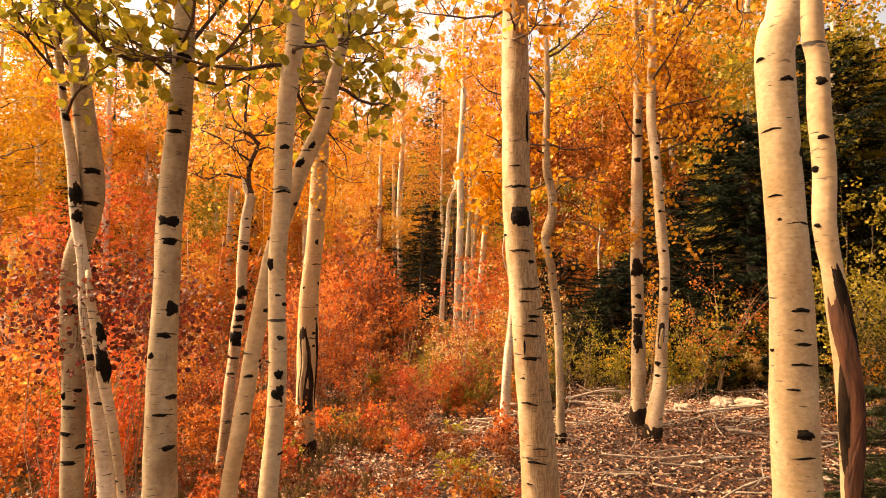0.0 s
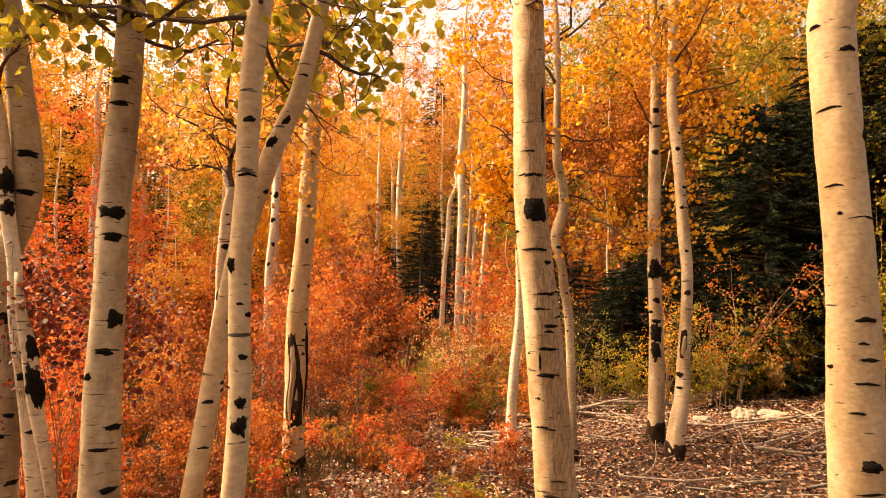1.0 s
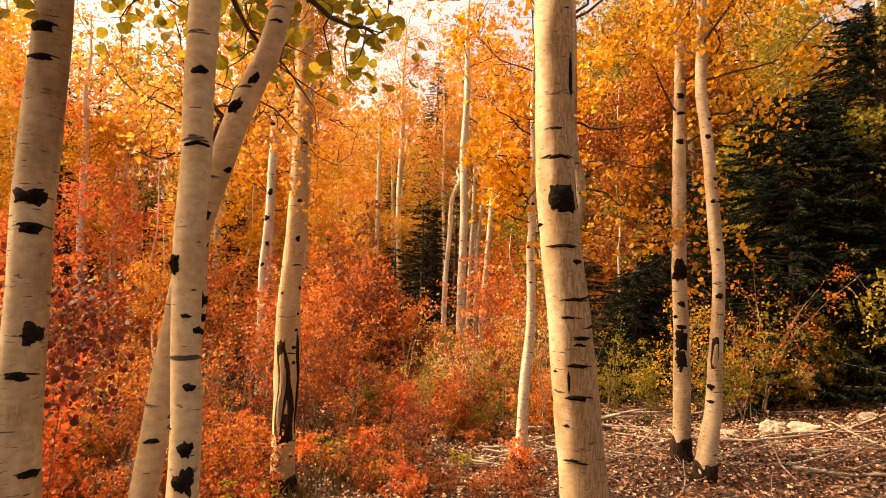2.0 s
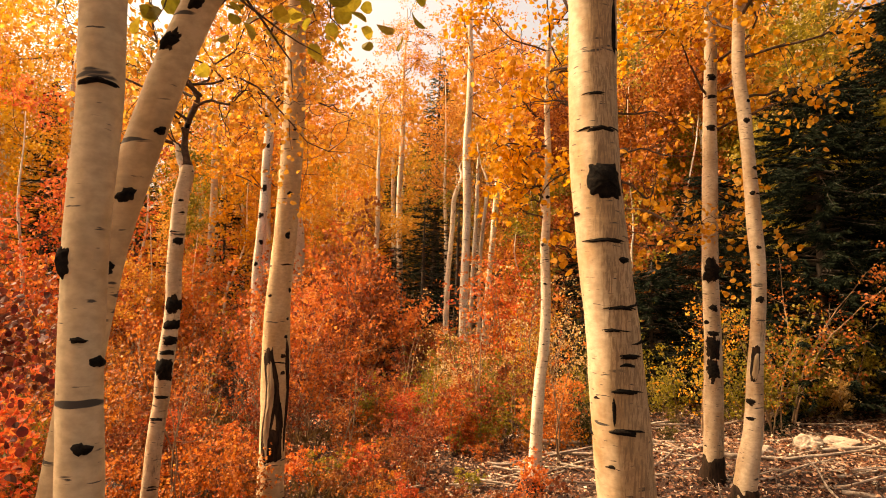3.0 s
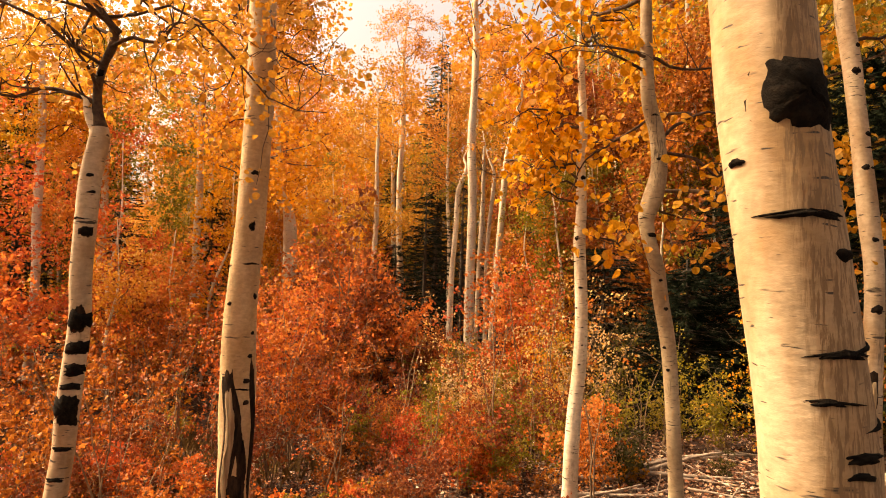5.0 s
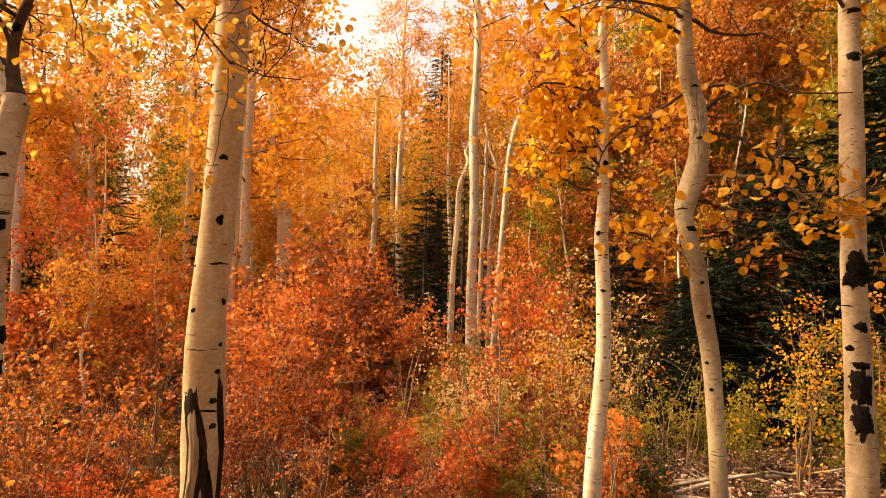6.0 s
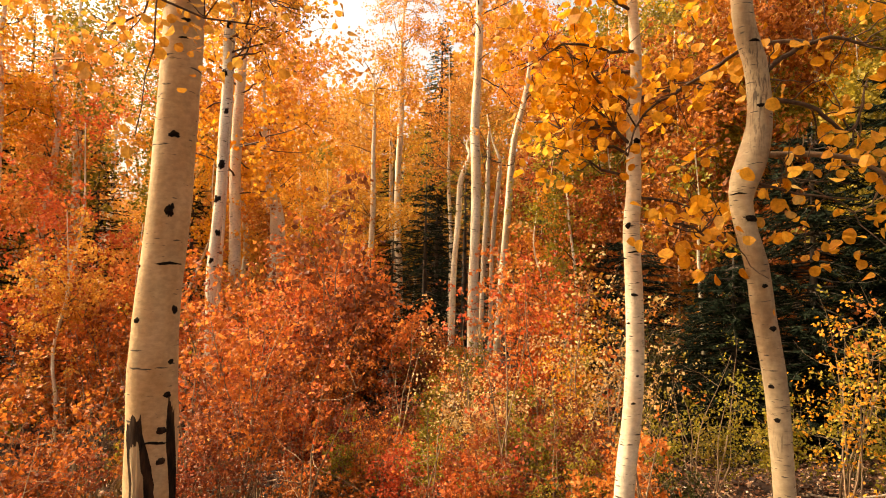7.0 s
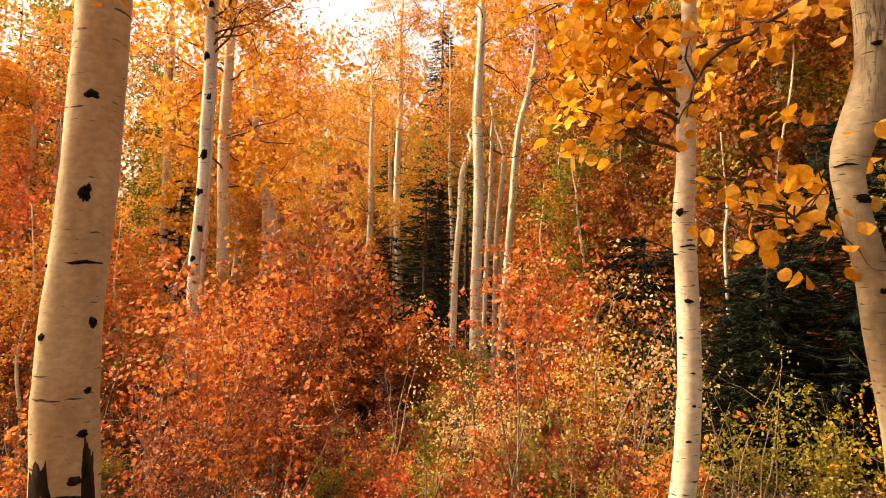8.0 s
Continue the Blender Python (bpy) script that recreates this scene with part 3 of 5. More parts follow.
aspen("crooked aspen with broad black scabs and twisted dark limbs", 5.89, [(-1.99, 0.83, 0.053), (-1.97, 1.03, 0.051), (-1.96, 1.25, 0.054), (-1.92, 1.63, 0.048), (-1.92, 1.89, 0.048), (-1.91, 2.12, 0.048), (-1.90, 2.36, 0.048), (-1.87, 2.54, 0.046), (-1.885, 2.62, 0.034), (-1.895, 2.70, 0.023), (-1.90, 2.80, 0.021), (-1.875, 2.92, 0.020), (-1.835, 3.02, 0.022), (-1.85, 3.10, 0.020), (-1.91, 3.18, 0.017), (-1.96, 3.33, 0.014)],
      [(-1.91, 1.66, 0.134, 0.099), (-1.91, 1.53, 0.134, 0.070), (-1.92, 1.43, 0.128, 0.052), (-1.96, 1.24, 0.134, 0.145), (-1.94, 1.35, 0.099, 0.035), (-1.90, 2.08, 0.070, 0.046), (-1.90, 2.35, 0.041, 0.017), (-1.97, 1.06, 0.087, 0.023), (-1.99, 0.92, 0.081, 0.023), (-1.89, 2.86, 0.035, 0.035)], eye=(-0.15, 2.0), top=5.5, limbs=(3.0, 10, 1.3), foliage=ORANGE, many=440, reach=0.17, clump=9, seed=17, leaf=0.035, dark_above=2.62, sector=(70, 215),
      extra=[(3.05, 175, 15, 1.4, 340), (3.15, -10, 14, 1.3, 280), (3.1, 230, 8, 1.1, 280), (3.2, 120, 12, 1.2, 280), (2.9, 195, 8, 1.3, 300)],
      boughs=[([(-1.88, 5.885, 2.55), (-1.915, 5.87, 2.64), (-1.945, 5.86, 2.70), (-1.97, 5.86, 2.73)], 0.040, 0, BARK_FAR),
              ([(-1.88, 5.89, 2.70), (-2.00, 5.86, 2.75), (-2.13, 5.84, 2.76), (-2.22, 5.8, 2.70), (-2.35, 5.8, 2.74), (-2.50, 5.75, 2.80)], 0.014, 60, TWIG),
              ([(-1.89, 5.89, 2.74), (-1.91, 5.85, 2.84), (-1.97, 5.82, 2.94), (-2.08, 5.8, 3.06)], 0.011, 50, TWIG),
              ([(-1.80, 5.89, 3.06), (-1.905, 5.85, 3.15), (-2.09, 5.85, 3.21), (-2.33, 5.8, 3.27)], 0.014, 130, TWIG),
              ([(-1.84, 5.89, 3.0), (-1.72, 5.86, 3.04), (-1.59, 5.84, 3.00), (-1.47, 5.8, 3.08), (-1.30, 5.8, 3.03)], 0.011, 70, TWIG)])
aspen("straight smooth aspen, its foot split open to dark bark", 7.1, [(-1.55, 0.67, 0.106), (-1.55, 0.98, 0.113), (-1.55, 1.24, 0.113), (-1.55, 1.55, 0.105), (-1.53, 1.88, 0.097), (-1.51, 2.20, 0.097), (-1.50, 2.60, 0.098), (-1.49, 2.87, 0.098), (-1.48, 3.20, 0.098), (-1.48, 3.54, 0.092)],
      [(-1.50, 2.59, 0.065, 0.032), (-1.50, 2.23, 0.039, 0.078), (-1.62, 1.97, 0.026, 0.019), (-1.62, 1.72, 0.039, 0.032), (-1.46, 1.77, 0.039, 0.039), (-1.47, 1.53, 0.032, 0.026), (-1.48, 1.38, 0.045, 0.026), (-1.47, 3.14, 0.065, 0.026)], eye=(-0.16, 3.5), top=8.0, limbs=(4.0, 9, 1.5), foliage=ORANGE, leaf=0.042, many=338, reach=0.16, clump=9, seed=18, bark=BARK_SMOOTH, bands=4,
      scars=[(-1.603, 0.84, 0.110, 1.04, 1), (-1.456, 0.90, 0.060, 1.12, 0), (-1.525, 0.72, 0.075, 0.50, 0), (-1.54, 0.48, 0.17, 0.28, 0), (-1.50, 1.22, 0.05, 0.03, 0), (-1.50, 1.08, 0.045, 0.03, 0)], dark_foot=0.18,
      extra=[(3.5, 15, -18, 0.7, 30), (3.55, 190, 12, 0.7, 40), (3.7, -20, 10, 0.8, 60)])
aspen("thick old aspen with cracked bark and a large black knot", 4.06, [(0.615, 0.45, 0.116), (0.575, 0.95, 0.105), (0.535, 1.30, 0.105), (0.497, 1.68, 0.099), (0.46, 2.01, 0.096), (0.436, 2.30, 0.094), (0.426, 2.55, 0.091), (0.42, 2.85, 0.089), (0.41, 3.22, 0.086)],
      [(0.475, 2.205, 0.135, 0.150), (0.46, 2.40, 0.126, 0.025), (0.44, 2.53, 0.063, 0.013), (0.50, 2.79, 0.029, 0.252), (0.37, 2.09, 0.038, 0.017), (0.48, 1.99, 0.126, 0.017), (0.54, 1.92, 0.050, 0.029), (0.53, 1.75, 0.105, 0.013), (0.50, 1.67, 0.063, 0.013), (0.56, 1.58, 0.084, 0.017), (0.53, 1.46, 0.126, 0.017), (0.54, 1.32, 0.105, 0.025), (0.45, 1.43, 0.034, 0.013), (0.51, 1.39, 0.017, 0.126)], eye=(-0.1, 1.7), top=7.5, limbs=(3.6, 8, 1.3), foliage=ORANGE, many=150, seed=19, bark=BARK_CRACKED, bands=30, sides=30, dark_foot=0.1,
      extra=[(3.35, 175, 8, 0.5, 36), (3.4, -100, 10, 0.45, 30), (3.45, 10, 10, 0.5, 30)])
aspen("slim cream aspen rising from a blackened foot", 7.25, [(0.68, 0.45, 0.054), (0.70, 0.97, 0.050), (0.735, 1.33, 0.048), (0.748, 1.63, 0.045), (0.745, 1.93, 0.043), (0.736, 2.20, 0.041), (0.746, 2.40, 0.036), (0.742, 2.60, 0.034), (0.735, 2.76, 0.030), (0.75, 3.00, 0.028)],
      [(0.75, 1.88, 0.038, 0.017), (0.76, 1.61, 0.017, 0.010), (0.72, 1.74, 0.021, 0.013), (0.76, 1.49, 0.017, 0.013), (0.74, 1.36, 0.025, 0.013), (0.76, 2.64, 0.042, 0.034), (0.72, 2.22, 0.029, 0.034)], eye=(-0.16, 4.6), top=5.6, limbs=(3.3, 8, 0.9), foliage=GOLD, many=150, reach=0.12, clump=9, seed=20, leaf=0.046, bands=8, sides=18, dark_foot=0.14, bark=BARK_FAR,
      extra=[(2.45, 185, 10, 0.5, 60), (2.55, 205, 14, 0.5, 60), (2.7, 170, 8, 0.6, 110), (2.8, 200, 12, 0.55, 80), (2.85, 20, 10, 0.6, 80), (2.4, 10, 2, 0.45, 30), (2.62, 185, 5, 0.6, 90), (2.75, 120, 8, 0.7, 110), (3.0, 150, 15, 0.7, 140), (3.1, 190, 15, 0.7, 140)])
aspen("kinked aspen with long dark limbs and hanging orange leaves", 6.7, [(1.20, 0.60, 0.046), (1.18, 1.10, 0.043), (1.165, 1.43, 0.044), (1.145, 1.63, 0.045), (1.115, 1.81, 0.045), (1.09, 2.01, 0.044), (1.052, 2.14, 0.041), (1.025, 2.27, 0.044), (1.035, 2.35, 0.053), (1.068, 2.45, 0.057), (1.094, 2.58, 0.049), (1.092, 2.72, 0.045), (1.073, 2.86, 0.045), (1.035, 2.99, 0.044), (1.02, 3.25, 0.040)],
      [(1.16, 1.40, 0.029, 0.018), (1.14, 1.53, 0.029, 0.015), (1.15, 1.76, 0.029, 0.024), (1.12, 1.93, 0.024, 0.018), (1.07, 2.20, 0.065, 0.029), (1.10, 2.66, 0.029, 0.018)], eye=(-0.16, 4.0), top=6.5, limbs=(3.1, 10, 1.2), foliage=GOLD, many=60, reach=0.14, clump=9, seed=21, bands=9, sides=20, dark_foot=0.12, bark=BARK_STAINED_SHADED,
      extra=[(3.2, 200, 16, 0.8, 90), (3.3, 250, 5, 0.8, 90), (3.3, 20, 10, 1.0, 25)],
      boughs=[([(1.10, 6.77, 2.80), (1.27, 6.75, 2.92), (1.30, 6.78, 2.98), (1.11, 6.84, 2.97), (0.86, 6.9, 2.82), (0.68, 6.95, 2.67), (0.62, 6.95, 2.52)], 0.012, 95, TWIG),
              ([(1.27, 6.75, 2.92), (1.40, 6.72, 2.96), (1.60, 6.7, 2.90), (1.85, 6.65, 2.88)], 0.010, 14, TWIG),
              ([(1.14, 6.77, 2.72), (1.24, 6.74, 2.70), (1.36, 6.72, 2.66), (1.48, 6.7, 2.56), (1.55, 6.66, 2.78)], 0.011, 10, TWIG),
              ([(1.10, 6.77, 2.49), (1.30, 6.76, 2.50), (1.46, 6.74, 2.49), (1.58, 6.7, 2.43), (1.70, 6.66, 2.33), (1.90, 6.6, 2.30)], 0.014, 22, STEM),
              ([(1.06, 6.77, 2.38), (1.22, 6.66, 2.31), (1.45, 6.6, 2.28)], 0.008, 48, TWIG),
              ([(1.08, 6.77, 2.14), (0.92, 6.7, 2.10), (0.82, 6.68, 2.16), (0.70, 6.66, 2.17)], 0.008, 60, TWIG)])
aspen("pale aspen with dark scabs and a black foot", 7.05, [(2.11, 0.43, 0.084), (2.12, 0.99, 0.079), (2.12, 1.45, 0.068), (2.10, 1.92, 0.064), (2.09, 2.40, 0.064), (2.09, 2.88, 0.064), (2.10, 3.37, 0.058), (2.11, 3.87, 0.053), (2.09, 4.37, 0.040)],
      [(2.12, 2.02, 0.143, 0.172), (2.12, 3.67, 0.076, 0.057), (2.12, 3.50, 0.076, 0.038), (2.11, 3.23, 0.086, 0.048), (2.06, 1.97, 0.076, 0.067), (2.13, 1.71, 0.067, 0.048), (2.13, 1.50, 0.095, 0.038), (2.13, 1.38, 0.105, 0.191), (2.13, 1.20, 0.105, 0.143), (2.07, 1.59, 0.057, 0.038)], eye=(-0.12, 2.0), top=7.5, limbs=(4.0, 9, 1.3), foliage=GOLD, leaf=0.042, many=390, reach=0.16, clump=10, seed=22, sides=18, bands=10, dark_foot=0.24,
      extra=[(2.35, -80, 0, 0.5, 130), (2.45, -20, 5, 0.5, 130), (2.4, 200, 5, 0.5, 110), (3.4, 60, 30, 0.9, 90), (3.2, 10, 15, 0.9, 150), (3.5, 190, 15, 1.0, 150), (3.8, -30, 10, 1.0, 170)])
aspen("wavy pale aspen with a long oval scar near its foot", 6.4, [(2.10, 0.65, 0.076), (2.14, 0.85, 0.067), (2.16, 1.25, 0.055), (2.18, 1.67, 0.050), (2.18, 2.00, 0.050), (2.15, 2.33, 0.055), (2.12, 2.76, 0.050), (2.09, 3.19, 0.050), (2.05, 3.53, 0.047), (2.05, 4.06, 0.043)],
      [(2.11, 3.12, 0.050, 0.042), (2.12, 3.27, 0.042, 0.034), (2.16, 2.76, 0.042, 0.034), (2.14, 2.57, 0.050, 0.034), (2.18, 2.17, 0.042, 0.025), (2.19, 1.79, 0.059, 0.042), (2.12, 1.05, 0.067, 0.042), (2.12, 0.93, 0.059, 0.025)], eye=(-0.12, 2.0), top=7.5, limbs=(4.0, 9, 1.3), foliage=GOLD, leaf=0.042, many=390, reach=0.16, clump=10, seed=23, sides=18, bands=10, dark_foot=0.16,
      scars=[(2.16, 1.33, 0.07, 0.26, 1)], extra=[(3.3, 20, 25, 0.9, 90), (3.6, 0, 10, 1.1, 160), (3.8, 100, 10, 1.0, 160), (3.9, -20, 15, 1.2, 170)])
aspen("very thick cream aspen with thin dark cracks", 3.9, [(2.125, 0.80, 0.130), (2.12, 1.14, 0.131), (2.107, 1.48, 0.127), (2.09, 1.82, 0.122), (2.076, 2.17, 0.119), (2.058, 2.52, 0.118), (2.04, 2.88, 0.117), (2.022, 3.20, 0.114), (2.042, 3.38, 0.114), (2.10, 3.59, 0.108)],
      [(2.10, 3.07, 0.095, 0.041), (2.02, 2.76, 0.169, 0.017), (2.02, 2.35, 0.102, 0.014), (2.04, 2.20, 0.034, 0.020), (2.15, 1.66, 0.122, 0.027), (2.14, 1.54, 0.054, 0.014), (2.17, 1.46, 0.122, 0.017), (2.16, 1.34, 0.122, 0.017), (2.12, 1.19, 0.068, 0.017), (2.00, 1.41, 0.054, 0.027), (2.19, 0.93, 0.102, 0.047), (2.17, 2.62, 0.041, 0.054), (1.94, 3.21, 0.068, 0.027)], top=7.5, limbs=(3.9, 7, 1.3), foliage=ORANGE, many=120, seed=24, bark=BARK_SMOOTH, sides=30, bands=8, drift=0.3)
aspen("slim aspen split open to red-brown wood", 2.2, [(1.38, 1.16, 0.033), (1.37, 1.36, 0.035), (1.36, 1.50, 0.037), (1.34, 1.67, 0.038), (1.32, 1.84, 0.035), (1.30, 1.98, 0.039), (1.31, 2.18, 0.039), (1.30, 2.38, 0.039), (1.30, 2.58, 0.036), (1.28, 2.75, 0.036)],
      [(1.31, 2.49, 0.047, 0.031), (1.31, 2.29, 0.047, 0.016), (1.28, 2.18, 0.039, 0.024), (1.28, 1.98, 0.028, 0.016)], shed=2.52, top=5.5, limbs=(3.2, 4, 0.8), foliage=LIME, many=60, seed=25, bark=BARK_SMOOTH, sides=20, bands=5,
      scars=[(1.385, 1.38, 0.092, 0.98, 2)])

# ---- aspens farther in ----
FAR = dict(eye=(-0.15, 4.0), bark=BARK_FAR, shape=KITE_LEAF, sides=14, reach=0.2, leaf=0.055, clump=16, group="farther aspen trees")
aspen("chalk-white aspen with dark notches and a forked crown", 13.06, [(-3.55, 1.45, 0.075), (-3.56, 2.11, 0.075), (-3.53, 2.63, 0.076), (-3.49, 3.23, 0.072), (-3.47, 3.99, 0.069), (-3.46, 4.75, 0.066), (-3.47, 5.37, 0.062), (-3.45, 5.68, 0.055)], [(-3.51, 4.9, 0.09, 0.13), (-3.48, 3.57, 0.08, 0.12), (-3.53, 3.08, 0.10, 0.09), (-3.45, 5.6, 0.08, 0.09), (-3.51, 2.6, 0.08, 0.08), (-3.44, 4.35, 0.06, 0.07), (-3.58, 2.2, 0.07, 0.08)], top=8.5, limbs=(5.4, 14, 1.5), foliage=ORANGE, many=560, seed=31, bands=26,
      extra=[(5.2, 15, 25, 1.5, 260), (5.0, 10, 40, 1.3, 230), (4.9, 0, 32, 1.6, 260), (5.4, -15, 35, 1.6, 260), (5.1, 40, 20, 1.4, 240)], **FAR)
aspen("slim white aspen standing close to a forked one", 13.3, [(-3.56, 2.12, 0.050), (-3.54, 2.81, 0.050), (-3.52, 3.58, 0.050), (-3.51, 4.36, 0.050), (-3.49, 5.08, 0.046), (-3.48, 5.79, 0.043)], top=7.5, limbs=(5.4, 9, 1.2), foliage=ORANGE, many=480, seed=32, bands=18, **FAR)
aspen("white aspen with dark bark bands among red leaves", 18.1, [(-6.32, 1.61, 0.087), (-6.31, 2.81, 0.087), (-6.30, 4.26, 0.087), (-6.33, 5.48, 0.082), (-6.30, 6.71, 0.076), (-6.32, 7.46, 0.071)], top=9.0, limbs=(5.4, 12, 1.6), foliage=ORANGE, many=500, seed=33, bands=14, **FAR)
aspen("pale broad aspen half hidden by orange leaves", 17.9, [(-3.98, 1.65, 0.169), (-3.99, 3.06, 0.158), (-4.08, 3.66, 0.124), (-4.30, 4.25, 0.084), (-4.38, 5.45, 0.067), (-4.43, 6.30, 0.056)], top=8.0, limbs=(4.4, 14, 1.6), foliage=ORANGE, many=560, seed=34, bands=8, **FAR)
aspen("straight aspen at the wood's middle, thin crown", 24.0, [(-1.76, 1.25, 0.103), (-1.81, 2.45, 0.103), (-1.90, 3.65, 0.103), (-1.92, 5.39, 0.094), (-1.87, 7.14, 0.094), (-1.87, 8.91, 0.077)], top=12.0, limbs=(6.2, 16, 1.3), foliage=ORANGE, many=420, seed=35, bands=14, **FAR)
aspen("tall white aspen in a clump of thin stems", 16.5, [(0.28, 0.92, 0.115), (0.27, 1.96, 0.099), (0.29, 3.00, 0.099), (0.29, 4.06, 0.094), (0.25, 5.13, 0.089), (0.29, 6.20, 0.078), (0.31, 7.29, 0.073)], top=10.0, limbs=(5.6, 10, 1.3), foliage=GOLD, many=330, seed=36, bands=14, **FAR)
aspen("thin crooked aspen stem in a clump", 17.0, [(-0.15, 0.33, 0.065), (-0.13, 1.73, 0.065), (-0.10, 2.50, 0.060), (-0.04, 3.26, 0.060), (-0.01, 4.04, 0.054), (0.14, 4.48, 0.049)], top=5.0, limbs=(3.6, 5, 1.0), foliage=OLIVE, many=120, seed=37, bands=4, **FAR)
aspen("bent grey aspen stem in a clump", 17.4, [(0.84, 1.30, 0.073), (0.92, 2.42, 0.073), (0.99, 3.32, 0.073), (1.05, 4.23, 0.073), (1.12, 5.04, 0.067), (1.30, 5.79, 0.061), (1.41, 6.43, 0.050)], top=8.0, limbs=(5.6, 11, 1.4), foliage=ORANGE, many=560, seed=38, bands=6, **FAR)
aspen("thin bare aspen stem in a clump", 16.8, [(0.45, 1.53, 0.048), (0.48, 2.50, 0.048), (0.53, 3.57, 0.048), (0.54, 4.55, 0.043)], top=5.4, limbs=(4.2, 4, 0.9), foliage=ORANGE, many=60, seed=39, bands=4, **FAR)
aspen("thin bent aspen stem in a clump", 16.9, [(0.64, 1.20, 0.045), (0.65, 2.60, 0.045), (0.67, 2.95, 0.045), (0.725, 3.65, 0.043), (0.785, 4.30, 0.042)], top=5.2, drift=-0.25, limbs=(4.2, 4, 0.9), foliage=ORANGE, many=60, seed=44, bands=4, **FAR)
aspen("pale aspen stem rising from red shrubs", 15.2, [(-8.30, 0.79, 0.085), (-8.28, 1.80, 0.085), (-8.31, 2.93, 0.085), (-8.34, 4.07, 0.081), (-8.34, 5.23, 0.071)], top=8.0, limbs=(4.0, 12, 1.6), foliage=GOLD, many=560, seed=40, bands=10, **FAR)
aspen("pale aspen half hidden by gold leaves", 26.0, [(5.8, 0.5, 0.19), (5.82, 3.0, 0.18), (5.8, 6.0, 0.17), (5.85, 9.0, 0.15)], top=13.0, limbs=(6.0, 16, 2.2), foliage=GOLD, many=620, seed=41, bands=10, **FAR)
aspen("thin tall aspen with a high orange crown", 22.0, [(-0.22, 0.4, 0.05), (-0.2, 3.0, 0.05), (-0.3, 5.0, 0.045)], top=8.8, limbs=(4.7, 15, 1.0), foliage=ORANGE, many=420, seed=43, bands=4, **FAR)
aspen("thin sapling stem among green shrubs", 11.65, [(2.86, 0.3, 0.022), (2.82, 1.3, 0.02), (2.76, 2.4, 0.018)], top=3.6, limbs=(1.9, 7, 0.7), foliage=OLIVE, many=60, seed=42, bands=0, **FAR)


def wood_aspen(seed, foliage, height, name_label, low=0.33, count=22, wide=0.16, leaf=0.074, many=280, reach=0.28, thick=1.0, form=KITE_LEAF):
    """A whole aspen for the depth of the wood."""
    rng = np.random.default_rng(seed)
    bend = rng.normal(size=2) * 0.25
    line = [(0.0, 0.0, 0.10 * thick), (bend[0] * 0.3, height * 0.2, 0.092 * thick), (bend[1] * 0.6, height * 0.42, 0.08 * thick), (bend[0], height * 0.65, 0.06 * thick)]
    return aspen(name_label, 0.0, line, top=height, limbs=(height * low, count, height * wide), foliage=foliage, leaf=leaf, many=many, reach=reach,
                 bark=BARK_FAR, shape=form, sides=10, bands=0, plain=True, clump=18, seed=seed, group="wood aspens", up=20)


MODELS = [wood_aspen(61, ORANGE, 9.5, "tall aspen with orange autumn leaves"), wood_aspen(62, GOLD, 9.0, "tall aspen with golden autumn leaves"),
          wood_aspen(63, RED, 8.5, "aspen with red-orange autumn leaves"), wood_aspen(64, OLIVE, 8.5, "aspen with olive leaves turning yellow"),
          wood_aspen(65, ORANGE, 7.5, "crooked aspen with orange autumn leaves")]


YOUNG = [wood_aspen(66 + k, mat, 4.4, label, 0.1, 18, 0.2, 0.056, 200, 0.19, 0.35, KITE_LEAF) for k, (mat, label) in enumerate((
    (ORANGE, "young aspen with orange leaves down to the shrubs"), (RED, "young aspen with red leaves down to the shrubs"),
    (GOLD, "young aspen with golden leaves down to the shrubs"), (OLIVE, "young aspen with olive leaves down to the shrubs")))]


def plant_young():
    rng = np.random.default_rng(78)
    done = set()
    for k in range(66):
        y = rng.uniform(12.5, 27)
        x = rng.uniform(-0.74, 0.74) * y
        if -0.085 * (y - 4.8) - 1.1 < x + 0.16 < 0.035 * (y - 4.8) + 1.0 or (y < 15 and -4.6 < x < -2.4) or (14.5 < y < 19 and -6 < x < 0.5) or (y < 17 and -0.03 < x / y < 0.08):
            continue
        if y < 18 and (abs((x + 0.13) / (y - 2) + 0.61) < 0.06 or abs((x + 0.13) / (y - 2) + 0.385) < 0.045):
            continue
        kind = rng.choice(4, p=[0.12, 0.03, 0.15, 0.70] if x > 0.11 * y else [0.34, 0.18, 0.24, 0.24])
        m = pose(x, y, float(gz(x, y)), rng.normal() * 3, rng.normal() * 3, rng.uniform(0, 360)) @ Matrix.Scale(rng.uniform(0.7, 1.25), 4)
        if kind in done:
            copy_thing(YOUNG[kind], m)
        else:
            done.add(kind)
            YOUNG[kind].matrix_basis = m


plant_young()
for k, (x, y, s) in enumerate([(-5.0, 11.9, 0.75), (-7.2, 12.2, 0.95), (-4.9, 13.7, 0.75), (-6.3, 14.2, 0.9), (-8.6, 13.6, 0.9), (-5.2, 15.8, 1.0)]):
    copy_thing(YOUNG[(0, 1, 0, 1, 0, 2)[k % 6]], pose(x, y, float(gz(x, y)), 0, 0, 77 * k) @ Matrix.Scale(s, 4))
OLD_BURNT = wood_aspen(72, BURNT, 6.6, "aspen with burnt orange leaves down to the shrubs", 0.07, 30, 0.19, 0.072, 480, 0.24, 0.22)
OLD_OLIVE = wood_aspen(71, OLIVE, 6.6, "aspen with dull olive leaves down to the shrubs", 0.07, 30, 0.19, 0.072, 480, 0.24, 0.5)
